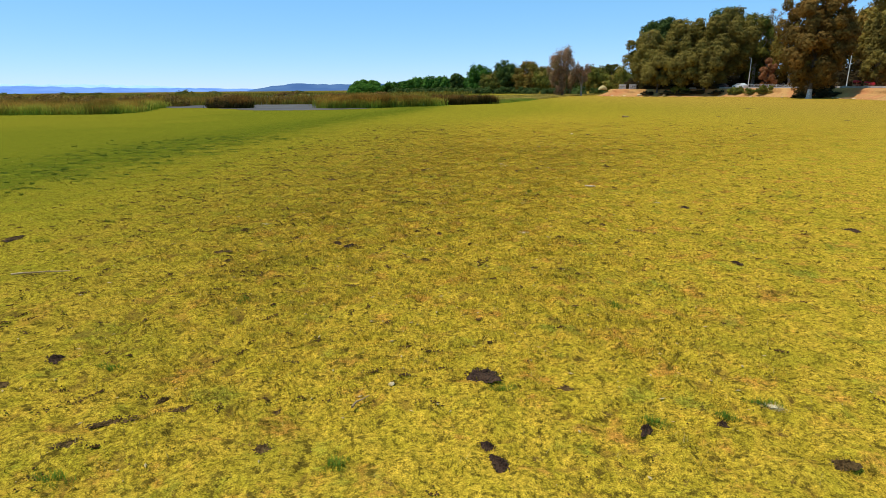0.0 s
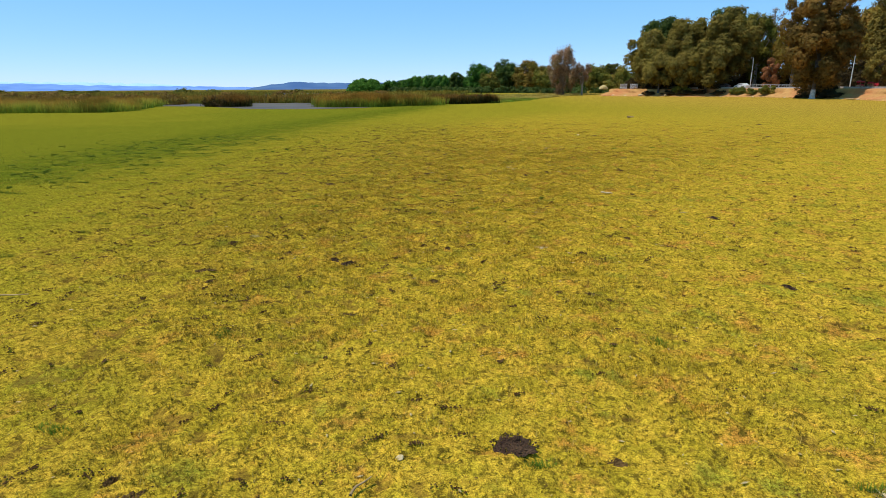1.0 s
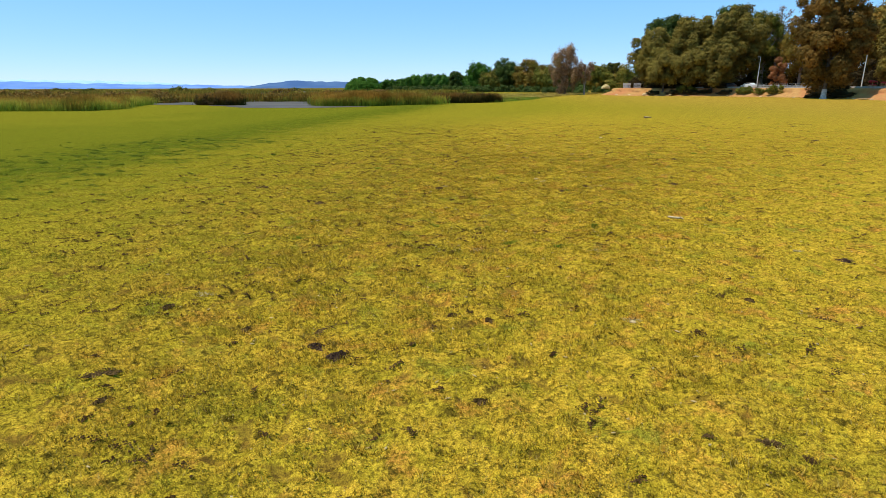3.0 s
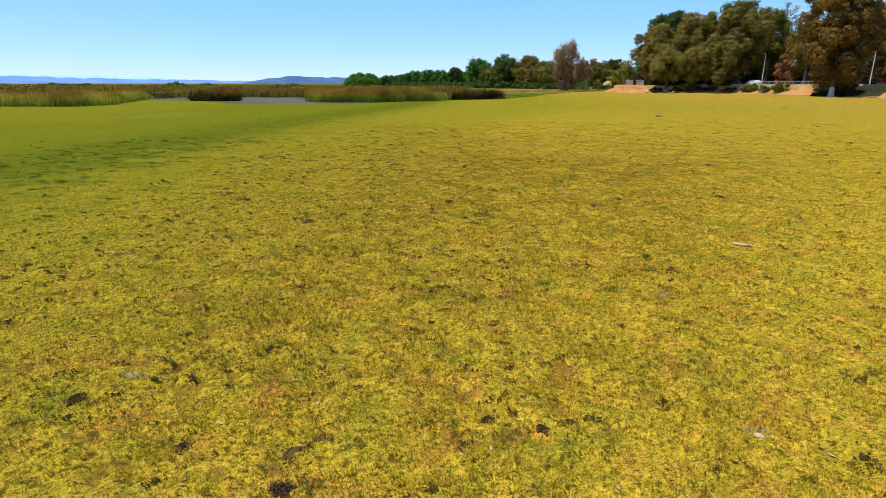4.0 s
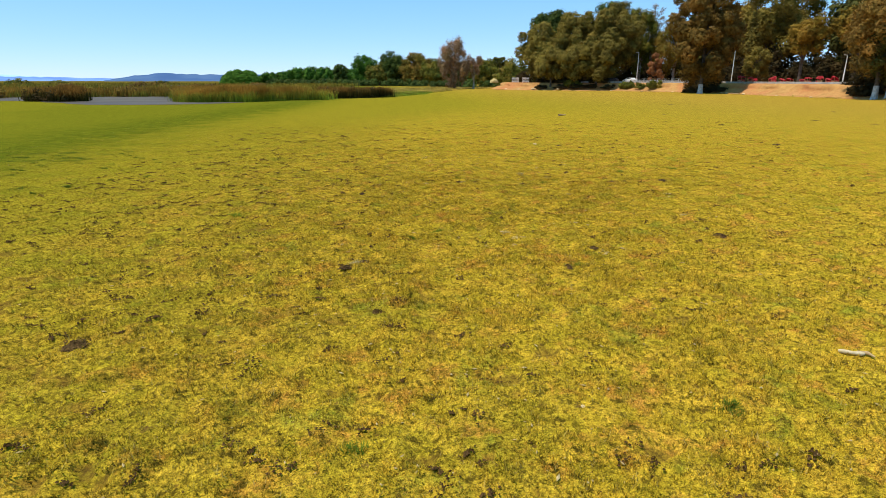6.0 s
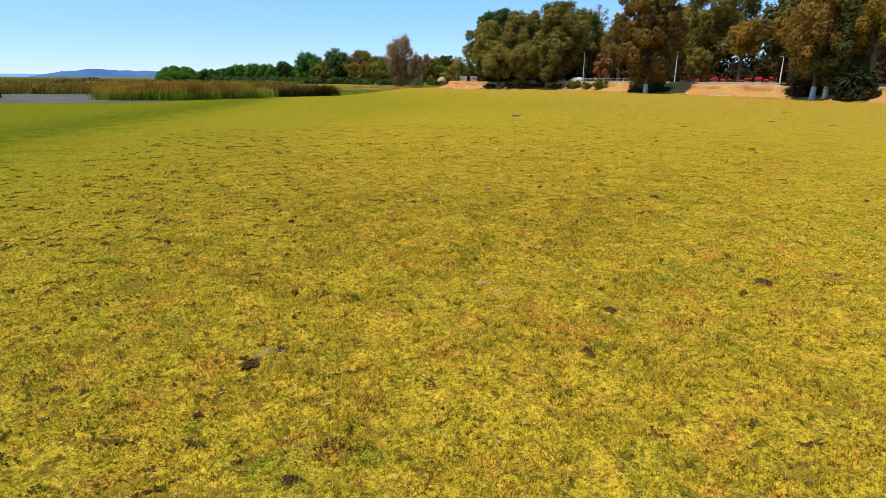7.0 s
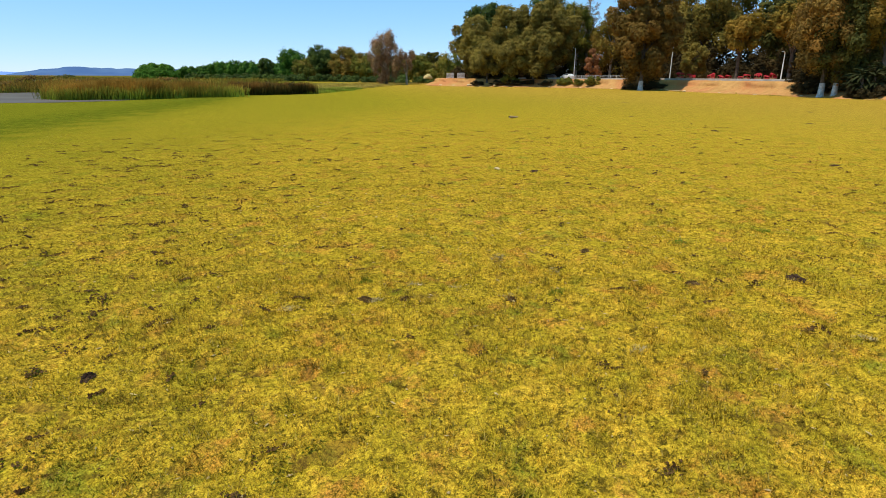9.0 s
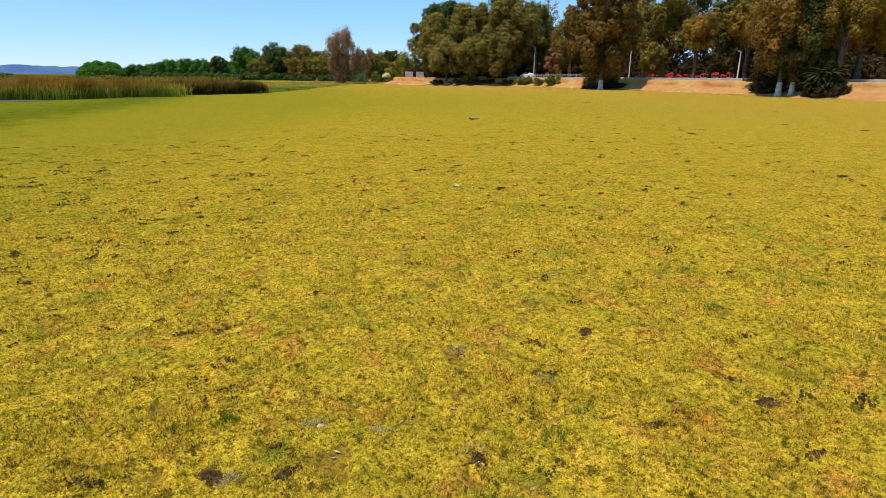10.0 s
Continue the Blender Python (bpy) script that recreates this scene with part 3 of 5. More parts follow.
tree("gum_tree", "broad bronze-green gum tree with a whitewashed trunk at the bank foot", "tree", (89.8, 135.6, 0.05), 27.0, 6.9, 2.2, LEAF_BROWN, BARK, 15, 96, 58000, 0.29, 1.2, lime=True, group=big, lobe=0.27, loose=0.15, full=True, peak=1.25, trunk=0.52)
tree("gum_tree", "twiggy bronze gum tree between the dense ones", "tree", (111.5, 180, 2.3), 19.5, 6.4, 1.5, LEAF_BRONZE, BARK_PALE, 48, 44, 15000, 0.29, 1.2, group=big, sparse=0.6, full=True)
tree("rust_tree", "small rust-red leaved tree on top of the bank", "tree", (100, 172, 2.3), 8.2, 2.7, 0.6, LEAF_RUST, BARK, 16, 18, 6000, 0.25)
tree("gum_tree", "dark green gum tree behind the promenade", "tree", (127, 168, 2.3), 24, 9.0, 3.0, LEAF_BRONZE, BARK, 17, 54, 30000, 0.36, 1.2, group=big, lobe=0.27)
tree("gum_tree", "dark green gum tree behind the promenade", "tree", (122, 149, 2.3), 27, 10.0, 4.0, LEAF_OLIVE, BARK, 18, 54, 30000, 0.36, 1.2, group=big, lobe=0.27)
tree("olive_tree", "yellow-olive rounded tree beside the promenade", "tree", (111, 129, 2.3), 14.5, 4.6, 7.2, LEAF_YELLOW, BARK, 19, 34, 16000, 0.25, 1.1)
tree("olive_tree", "yellow-olive tall tree beside the promenade", "tree", (118, 121, 2.3), 17.0, 5.4, 8.0, LEAF_YELLOW, BARK, 20, 38, 18000, 0.27, 1.2)
tree("gum_tree", "double-trunked bronze gum tree with whitewashed bases", "tree", (88.2, 88.7, 0.1), 20.0, 5.8, 2.3, LEAF_BROWN, BARK, 21, 64, 42000, 0.2, 1.3, lime=True, group=big, lobe=0.26, full=True, trunk=0.4)
tree("gum_tree", "second stem of a bronze gum tree with whitewashed base", "tree", (88.8, 86.9, 0.15), 18.0, 5.6, 2.3, LEAF_DARK, BARK, 22, 54, 32000, 0.2, 1.3, lime=True, group=big, lean=0.06, full=True, trunk=0.38)
tree("olive_tree", "bronze gum tree spreading over the palm thicket", "tree", (96.5, 82.5, 2.3), 17.5, 6.4, 4.6, LEAF_YELLOW, BARK, 23, 58, 36000, 0.2, 1.2, full=True)
tree("olive_tree", "bronze-crowned tree rising out of the palm clump", "tree", (90.5, 81.4, 1.2), 14.0, 4.0, 6.8, LEAF_YELLOW, BARK, 61, 36, 18000, 0.19, 1.2, full=True)
tree("olive_tree", "small olive-green tree beside a street lamp", "tree", (107, 138, 2.3), 8.5, 3.3, 0.8, LEAF_OLIVE, BARK, 62, 28, 9000, 0.22, 1.1, full=True)
tree("gum_tree", "greyish-brown gum tree beside the promenade", "tree", (111, 77, 2.3), 23, 8.0, 2.0, LEAF_MID, BARK_PALE, 24, 50, 26000, 0.3, 1.2, group=big)
# dark wood behind
dark_one = tree("gum_tree", "dark tree of the wood behind the promenade", "tree", (150, 150, 2.4), 27, 10, 0.3, LEAF_DARK, BARK, 25, 54, 13000, 0.62, 1.25, group="dark wood", lobe=0.28)
for i, (x, y, s) in enumerate(((137, 182, 0.88), (127, 192, 0.74), (142, 130, 0.9), (134, 112, 0.78), (127, 100, 0.8), (134, 84, 0.9), (126, 66, 0.95), (120, 50, 0.9), (160, 160, 0.85), (160, 115, 0.95), (138, 122, 0.8), (131, 131, 0.78), (140, 101, 0.8), (150, 70, 1.0), (122, 216, 0.72), (140, 212, 0.8), (108, 213, 0.75))):
    copy_thing(dark_one, Matrix.LocRotScale((x, y, 2.4), Euler((0, 0, i * 1.7)), (s, s, s * (0.92 + 0.05 * (i % 4)))))
# dense undergrowth between the trunks, with the canopy's shade in its leaf colour
under = tree("thicket", "dense undergrowth between the tree trunks, its leaves coloured as in deep shade", "bush", (118, 160, 2.3), 6.5, 5.5, -3.5, LEAF_SHADE, BARK, 27, 44, 10000, 0.3, 1.0, group="undergrowth behind the promenade")
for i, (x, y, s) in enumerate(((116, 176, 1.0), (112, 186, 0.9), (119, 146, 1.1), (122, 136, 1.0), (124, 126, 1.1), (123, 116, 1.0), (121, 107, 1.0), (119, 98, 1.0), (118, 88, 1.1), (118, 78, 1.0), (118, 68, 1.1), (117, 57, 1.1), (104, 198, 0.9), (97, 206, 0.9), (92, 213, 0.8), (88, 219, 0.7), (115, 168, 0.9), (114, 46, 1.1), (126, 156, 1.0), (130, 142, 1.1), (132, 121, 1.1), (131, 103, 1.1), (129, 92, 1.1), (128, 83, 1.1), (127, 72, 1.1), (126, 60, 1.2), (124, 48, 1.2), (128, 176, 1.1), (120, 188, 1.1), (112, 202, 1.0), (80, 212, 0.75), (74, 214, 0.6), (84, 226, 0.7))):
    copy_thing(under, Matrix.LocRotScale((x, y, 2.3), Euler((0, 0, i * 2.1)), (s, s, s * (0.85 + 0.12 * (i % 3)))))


# copies on the bank stand in for dark shade beside the trunks
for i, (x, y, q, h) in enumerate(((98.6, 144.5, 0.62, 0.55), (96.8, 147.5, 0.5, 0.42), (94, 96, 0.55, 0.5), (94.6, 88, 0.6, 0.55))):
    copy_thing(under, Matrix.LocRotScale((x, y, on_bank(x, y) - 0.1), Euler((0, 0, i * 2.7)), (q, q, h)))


def palm_thicket(at):
    """A clump of fan-leaved palms: short stems, arching fronds."""
    top = new("palm_clump")
    r = np.random.default_rng(77)
    v, f = [], []
    n = 9
    for s in (-1, 1):
        for k in range(n):
            u = k / (n - 1)
            w = 0.26 * math.sin(math.pi * min(1, u * 0.9 + 0.12)) + 0.02
            v.append((2.6 * u, s * w, 1.5 * u - 2.1 * u * u - 0.1 * abs(s) * w))
    v += [(2.6 * k / (n - 1), 0, 1.5 * k / (n - 1) - 2.1 * (k / (n - 1)) ** 2 + 0.12) for k in range(n)]
    for k in range(n - 1):
        f += [(k, k + 1, 2 * n + k + 1, 2 * n + k), (2 * n + k, 2 * n + k + 1, n + k + 1, n + k)]
    first = None
    for p in range(18):
        x, y = r.normal() * 1.1, r.normal() * 1.6
        h = r.uniform(0.4, 3.6)
        st = raw("stem", *tube([(x, y, -0.2), (x * 1.05, y * 1.05, h * 0.5), (x * 1.1, y * 1.1, h)], (0.22, 0.17, 0.15), 7), BARK, top, smooth=True)
        for q in range(19):
            if first is None:
                ob = first = raw("frond", v, f, LEAF_PALM, st)
            else:
                ob = new("frond", first.data)
                ob.parent = st
            ob.matrix_basis = Matrix.LocRotScale((x * 1.1, y * 1.1, h), Euler((0, r.uniform(-1.15, 0.35), q * 2.4 + r.normal() * 0.2)), (0.8, 1, 0.85) if q % 2 else (0.62, 0.9, 0.7))
    top.matrix_world = pose(*at)
    tagged(top, "dark green clump of palms with arching fronds at the bank foot", "palm")


LEAF_PALM = leaf_material("palm_leaves", (0.02, 0.026, 0.01), (0.085, 0.09, 0.03))
palm_thicket((88.9, 82.2, 0.2))

tree("thicket", "leafy undergrowth round the palm stems, its leaves coloured as in shade", "bush", (89.9, 82.8, 0.4), 3.6, 3.0, -2.0, LEAF_SHADE, BARK, 43, 30, 9000, 0.22)
tree("thicket", "leafy undergrowth between the whitewashed trunks, its leaves coloured as in shade", "bush", (91.4, 90.4, 0.9), 3.2, 2.6, -1.5, LEAF_SHADE, BARK, 44, 26, 6000, 0.2)

# bushes added to stand in for the shade under overhanging crowns
shade_bush = tree("thicket", "low dark bushes added for the shade at the bank foot", "bush", (88.2, 82.9, 0.1), 1.6, 1.8, -1.4, LEAF_SHADE, BARK, 45, 26, 4500, 0.16, 0.9, group="undergrowth at the bank foot")
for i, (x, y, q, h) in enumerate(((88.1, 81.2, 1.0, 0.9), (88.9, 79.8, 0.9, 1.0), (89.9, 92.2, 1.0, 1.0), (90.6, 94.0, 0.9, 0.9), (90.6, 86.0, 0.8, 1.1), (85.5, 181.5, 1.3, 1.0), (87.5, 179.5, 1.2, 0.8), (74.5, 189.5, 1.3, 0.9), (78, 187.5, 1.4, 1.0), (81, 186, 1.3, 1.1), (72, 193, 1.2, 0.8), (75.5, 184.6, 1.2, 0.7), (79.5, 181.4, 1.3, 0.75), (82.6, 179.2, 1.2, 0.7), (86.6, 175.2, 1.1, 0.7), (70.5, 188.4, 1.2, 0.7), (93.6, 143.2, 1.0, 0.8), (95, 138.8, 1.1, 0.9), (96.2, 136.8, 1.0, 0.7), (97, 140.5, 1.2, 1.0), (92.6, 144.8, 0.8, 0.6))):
    copy_thing(shade_bush, Matrix.LocRotScale((x, y, on_bank(x, y) - 0.1), Euler((0, 0, i * 1.9)), (q, q, h)))

# trees across the far end of the field
far = "trees at the far end of the field"
tree("feathery_tree", "greyish red-brown feathery tree standing alone", "tree", (49.6, 222.5, 0), 17.0, 6.7, 1.0, LEAF_GREY, BARK, 31, 60, 22000, 0.23, 1.9, peak=0.95, sparse=0.5, lobe=0.2, loose=0.4, full=True)
tree("round_tree", "wide dark-green dome-shaped tree beyond the reeds", "tree", (-54, 473, -0.2), 11.0, 16.5, -8.0, LEAF_DOME, BARK, 32, 150, 36000, 0.5, 0.7, group=far, lobe=0.19, even=True)
G1 = tree("round_tree", "fresh green tree beyond the reeds", "tree", (-10, 456, 0), 11, 9, 0.0, LEAF_GREEN, BARK, 33, 44, 11000, 0.6, group=far, full=True)
for x, y, s, h in ((-31, 475, 1.0, 0.75), (4, 456, 1.0, 1.05), (-20, 480, 1.1, 0.8), (-36, 500, 1.1, 0.68), (12, 470, 0.9, 0.9), (36, 405, 0.8, 1.0), (-2, 470, 1.0, 0.85), (22, 440, 0.9, 0.95), (42, 400, 0.9, 1.1)):
    copy_thing(G1, Matrix.LocRotScale((x, y, 0), Euler((0, 0, x)), (s, s, h)))
tree("upright_tree", "dark grey-green upright tree", "tree", (17, 426, 0), 14.6, 5.0, 0.4, LEAF_FAR, BARK, 34, 34, 9000, 0.5, 1.2, group=far, full=True)
tree("round_tree", "tall fresh green tree with a rounded top", "tree", (31, 395, 0), 17.6, 9.8, 0.5, LEAF_GREEN, BARK, 35, 50, 15000, 0.5, 1.0, group=far, full=True)
D1 = tree("round_tree", "dark green tree with a ragged top", "tree", (47, 373, 0), 18.8, 9.0, 0.5, LEAF_FAR, BARK, 36, 50, 15000, 0.5, 1.0, group=far, full=True)
M1 = tree("round_tree", "olive-green tree with browning top", "tree", (60, 361, 0), 18.3, 10.0, 0.5, LEAF_BRONZE, BARK, 37, 50, 15000, 0.5, 1.0, group=far, full=True)
E1 = tree("round_tree", "olive-green rounded tree of the far row", "tree", (68, 350, 0), 14.2, 8.0, 0.5, LEAF_MID, BARK, 63, 48, 13000, 0.5, 1.0, group=far, full=True)
for one, x, y, q, h in ((E1, 38, 374, 1.0, 0.9), (D1, 77, 345, 0.95, 0.72), (E1, 87, 315, 0.9, 0.98), (M1, 53, 385, 0.9, 0.8), (D1, 100, 330, 1.1, 0.73), (E1, 94, 318, 1.0, 0.92), (D1, 70, 372, 1.1, 0.78), (D1, 82, 330, 0.9, 0.66)):
    copy_thing(one, Matrix.LocRotScale((x, y, 0), Euler((0, 0, x)), (q, q, h)))
tree("upright_tree", "small dark tree with a flat crown on a bare stem", "tree", (95.4, 312, 0), 15.2, 4.0, 9.0, LEAF_DARK, BARK, 38, 16, 3500, 0.5, 0.8, group=far)
tree("round_tree", "olive-green low spreading tree", "tree", (86, 263, 0), 11.5, 8.5, 0.2, LEAF_MID, BARK, 39, 40, 13000, 0.4, 0.9, group=far)
tree("bare_tree", "bare pale grey-brown tree with few leaves", "tree", (57, 223, 0), 12.8, 3.6, 3.0, LEAF_GREY, BARK_PALE, 40, 26, 3200, 0.22, 1.0, sparse=0.6)
# low growth under the far trees
low_one = tree("thicket", "low green bushes under the far trees", "bush", (62, 300, 0), 2.6, 6.0, -1.8, LEAF_FAR, BARK, 42, 34, 6000, 0.4, 0.8, group="bushes under the far trees")
for i, (x, y, s) in enumerate(((72, 296, 1.1), (84, 290, 1.0), (94, 290, 1.1), (52, 320, 1.1), (42, 340, 1.2), (30, 360, 1.2), (20, 380, 1.2), (10, 400, 1.3), (78, 248, 0.6), (64, 256, 0.55), (0, 420, 1.3), (-12, 430, 1.3), (-26, 440, 1.3))):
    copy_thing(low_one, Matrix.LocRotScale((x, y, 0), Euler((0, 0, i * 1.3)), (s, s, s)))

# shrubs on the face of the bank
S1 = tree("shrub", "rounded olive-green shrub on the bank", "shrub", (78, 183.5, 0.9), 2.2, 2.3, -1.0, LEAF_MID, BARK, 41, 20, 4500, 0.2, group="shrubs on the bank")
for x, y, s in ((79.8, 182.3, 0.8), (89.5, 170.5, 0.9), (90.3, 169.3, 0.7), (92, 166, 0.7), (94, 162, 1.0)):
    copy_thing(S1, Matrix.LocRotScale((x, y, on_bank(x, y) - 0.15), Euler((0, 0, x)), (s, s, s)))


# ---- reeds ----
def reeds(name, label, outline_line, depth, n, height, width, mat, seed, lean=0.24):
    """A bed of reeds behind a front line, thickest at the front."""
    r = np.random.default_rng(seed)
    line = along(outline_line, 1.0)
    nrm = unit(np.gradient(line, axis=0))
    back = np.stack([-nrm[:, 1], nrm[:, 0]], 1)
    k = r.integers(0, len(line), n)
    off = depth * r.random(n) ** 2.0
    ragged = np.array([noise.noise((p[0] * 0.3, p[1] * 0.3, 9)) * 1.8 + noise.noise((p[0] * 1.1, p[1] * 1.1, 4)) * 0.9 for p in line])
    off += ragged[k]
    base = line[k] + back[k] * off[:, None] + r.normal(size=(n, 2)) * 0.5
    tall = value_noise(base[:, 0] * 0.22, base[:, 1] * 0.22, seed) * 0.35 + value_noise(base[:, 0] * 0.8, base[:, 1] * 0.8, seed + 1) * 0.25 + 0.62
    front = np.clip(0.45 + 0.55 * r.random(n) ** 0.6 + (off - ragged[k]) * 0.3, 0, 1)
    h = height * tall * r.uniform(0.5, 1.08, n) ** 0.7 * front
    d = unit(r.normal(size=(n, 2)))
    w = (width * r.uniform(0.5, 1.3, n))[:, None]
    side = np.stack([-d[:, 1], d[:, 0]], 1)
    # two in five are side leaves that start up the stalk and bend outwards
    leaf = r.random(n) < 0.4
    z0 = np.where(leaf, h * r.uniform(0.05, 0.6, n), 0)
    run = np.where(leaf, h * r.uniform(0.15, 0.5, n), h * lean * r.uniform(0, 1.6, n))
    ztip = np.where(leaf, z0 + h * r.uniform(0.1, 0.4, n), h)
    tip = base + d * run[:, None]
    knee = base + d * (run * np.where(leaf, 0.5, 0.2))[:, None]
    z1 = np.where(leaf, z0 + h * 0.3, h * 0.6)
    v = np.stack([np.column_stack([base - side * w, z0]), np.column_stack([base + side * w, z0]),
                  np.column_stack([knee + side * w * 0.8, z1]), np.column_stack([knee - side * w * 0.8, z1]), np.column_stack([tip, ztip])], 1).reshape(-1, 3)
    i = np.arange(n)[:, None] * 5
    f = np.concatenate([i + (0, 1, 2), i + (0, 2, 3), i + (3, 2, 4)])
    return tagged(raw(name, v, f, mat), label, "reeds", kind="stuff")


reeds("reed_bed", "tall green and straw reeds with brown heads at the meadow edge", [(-130, 92), (-95, 86), (-65, 84.5), (-47.5, 83.5), (-48, 90), (-52, 103), (-56, 118)], 16, 52000, 2.15, 0.03, REED_GREEN, 1, 0.36)
reeds("reed_bed", "green cattail reeds standing along the water's edge", [(-20.5, 104), (-20, 100), (-14, 99.5), (-8, 101.5), (-3, 109)], 22, 52000, 2.35, 0.03, REED_GREEN, 2, 0.36)
reeds("sedge_clump", "dark brown-green clump of sedge in the water", [(-43, 110.5), (-42, 109), (-36.5, 106.5), (-35.5, 108)], 6, 9000, 2.3, 0.06, REED_DARK, 3)
reeds("sedge_bed", "dark brown-topped sedge bed at the end of the reeds", [(-0.6, 118), (-0.2, 113.5), (5, 115), (9, 117.5), (12, 121)], 12, 26000, 2.2, 0.035, REED_DARK, 4)
reeds("reed_bed", "brown reed belt across the water", [(-150, 128), (-75, 130), (-45, 134), (-24, 132), (-10, 138)], 40, 30000, 2.0, 0.06, REED_BROWN, 5)
reeds("reed_field", "wide marsh of brown and olive reeds reaching to the horizon", [(-420, 150), (-200, 150), (-60, 175), (-5, 165), (10, 170)], 420, 46000, 2.1, 0.2, REED_FAR, 6)
reeds("tall_grass", "low straw-coloured rank grass beyond the field", [(14, 128), (20, 140), (30, 165), (38, 185), (46, 205), (60, 232), (75, 240)], 40, 20000, 0.5, 0.1, REED_STRAW, 7)


reeds("rank_tufts", "ragged green-brown tufts of rank grass past the sedge", [(11.5, 119), (15, 124), (18, 131), (22, 142), (27, 155)], 7, 6000, 0.6, 0.05, REED_GREEN, 9)
reeds("bank_grass", "dry tufts of grass along the foot and lip of the bank", [(87, 64), (87, 86), (90, 106), (93, 126), (95.5, 143), (92, 160), (85, 174), (75, 182), (65, 191), (61, 205)][::-1], 6, 3500, 0.32, 0.05, REED_STRAW, 8)
marsh = tree("marsh_shrub", "rounded brown marsh shrub among the reeds", "shrub", (-70, 104, 0), 2.1, 3.6, -2.2, LEAF_MARSH, BARK, 51, 34, 4200, 0.2, 0.9, group="marsh shrubs")
for i, (x, y, q, h) in enumerate(((-62, 100, 0.9, 0.95), (-78, 98, 1.0, 0.9), (-90, 100, 1.1, 1.0), (-104, 102, 1.0, 0.95), (-118, 106, 1.2, 1.0), (-58, 128, 1.1, 0.95), (-48, 134, 1.0, 0.85), (-70, 132, 1.2, 1.0), (-36, 136, 1.0, 0.8),
                                 (-26, 136, 0.9, 0.8), (-16, 140, 1.0, 0.8), (-84, 140, 1.3, 1.0), (-100, 150, 1.4, 1.05), (-60, 170, 1.5, 1.0), (-30, 175, 1.4, 0.95), (-90, 190, 1.7, 1.1), (-130, 180, 1.8, 1.1), (-150, 230, 2.0, 1.15), (-60, 240, 2.0, 1.1), (-20, 220, 1.6, 1.0), (-12, 116, 1.0, 0.75), (-5, 122, 0.9, 0.75))):
    copy_thing(marsh, Matrix.LocRotScale((x, y, 0), Euler((0, 0, i * 1.1)), (q, q, h)))
sedge = tree("sedge_mound", "dense dark mound of sedge at the water", "shrub", (-39.5, 109, 0), 2.2, 2.6, -1.6, LEAF_SEDGE, BARK, 52, 30, 4200, 0.16, 0.9, group="dark sedge mounds")
for i, (x, y, q, h) in enumerate(((-41.8, 110, 0.8, 0.95), (-37.2, 108, 0.8, 0.9), (1.8, 116, 0.8, 0.9), (5, 117.5, 0.9, 0.95), (8.5, 119.5, 0.9, 0.9))):
    copy_thing(sedge, Matrix.LocRotScale((x, y, 0), Euler((0, 0, i * 1.1)), (q, q, h)))
far_bush = tree("far_bush", "distant olive bush on the marsh horizon", "bush", (-140, 330, 0), 2.7, 6.0, -2.0, LEAF_MID, BARK, 53, 26, 2500, 0.5, 0.9, group="bushes on the marsh horizon")
for i, (x, y, q) in enumerate(((-190, 380, 0.8), (-240, 420, 1.0), (-170, 460, 1.0), (-300, 480, 1.1), (-120, 520, 1.0), (-210, 560, 1.1), (-380, 520, 1.2), (-260, 330, 0.8))):
    copy_thing(far_bush, Matrix.LocRotScale((x, y, 0), Euler((0, 0, i * 1.1)), (q * 2.2, q, q * 0.75)))


# ---- grass ----
def make_grass():
    r = np.random.default_rng(5)
    n = 1400000
    # strewn ahead of every place of the walk, thinning out with the distance
    k = r.uniform(-3.9, 23.5, n)
    cx = np.interp(k, (-3.6, 3, 6, 10, 15, 20, 23), (0.0, -0.9, -1.0, -0.8, 0.3, 2.0, 3.5))
    head = np.radians(np.interp(k, (-3, 6, 10, 14, 20, 23), (0, 1, 12, 18, 19, 22)))
    dist = np.exp(r.uniform(math.log(4.2), math.log(60), n) ** 1.0)
    ang = head + r.uniform(-0.74, 0.74, n)
    x, y = cx + dist * np.sin(ang), k + dist * np.cos(ang)
    far_off = np.maximum(np.abs(x - np.interp(y, (0, 10, 15, 20, 30, 80), (-0.5, -0.8, 0.3, 2.0, 6.0, 26))) / 0.8, np.maximum(y - 23, 0))
    scale = np.maximum(1.0, far_off / 6.5)
    clump = value_noise(x * 6, y * 6, 1) * 0.45 + value_noise(x * 2.1, y * 2.1, 2) * 0.35 + value_noise(x * 17, y * 17, 8) * 0.2
    keep = r.random(n) < (0.1 + 1.5 * clump) * np.clip(1.45 - dist / 34, 0, 1) * (1 - 0.92 * hoofed(x, y))
    x, y, scale, clump = x[keep], y[keep], scale[keep], clump[keep]
    n = len(x)
    h = (0.012 + 0.06 * clump ** 1.5) * r.uniform(0.4, 1.5, n) / scale ** 0.35
    w = 0.0052 * r.uniform(0.6, 1.6, n) * scale ** 0.8
    d = unit(r.normal(size=(n, 2)))
    s = np.stack([-d[:, 1], d[:, 0]], 1)
    b = np.stack([x, y], 1)
    lie = (0.016 + h) * r.uniform(0.3, 1.1, n)
    z = relief(x, y) - 0.012
    v = np.stack([np.column_stack([b - s * w[:, None], z]), np.column_stack([b + s * w[:, None], z]), np.column_stack([b + d * lie[:, None], z + 0.012 + h])], 1)
    return tagged(raw("grass", v.reshape(-1, 3), np.arange(3 * n).reshape(-1, 3), BLADE), "short grazed yellow-green grass blades with straw between", "grass", kind="stuff")


make_grass()


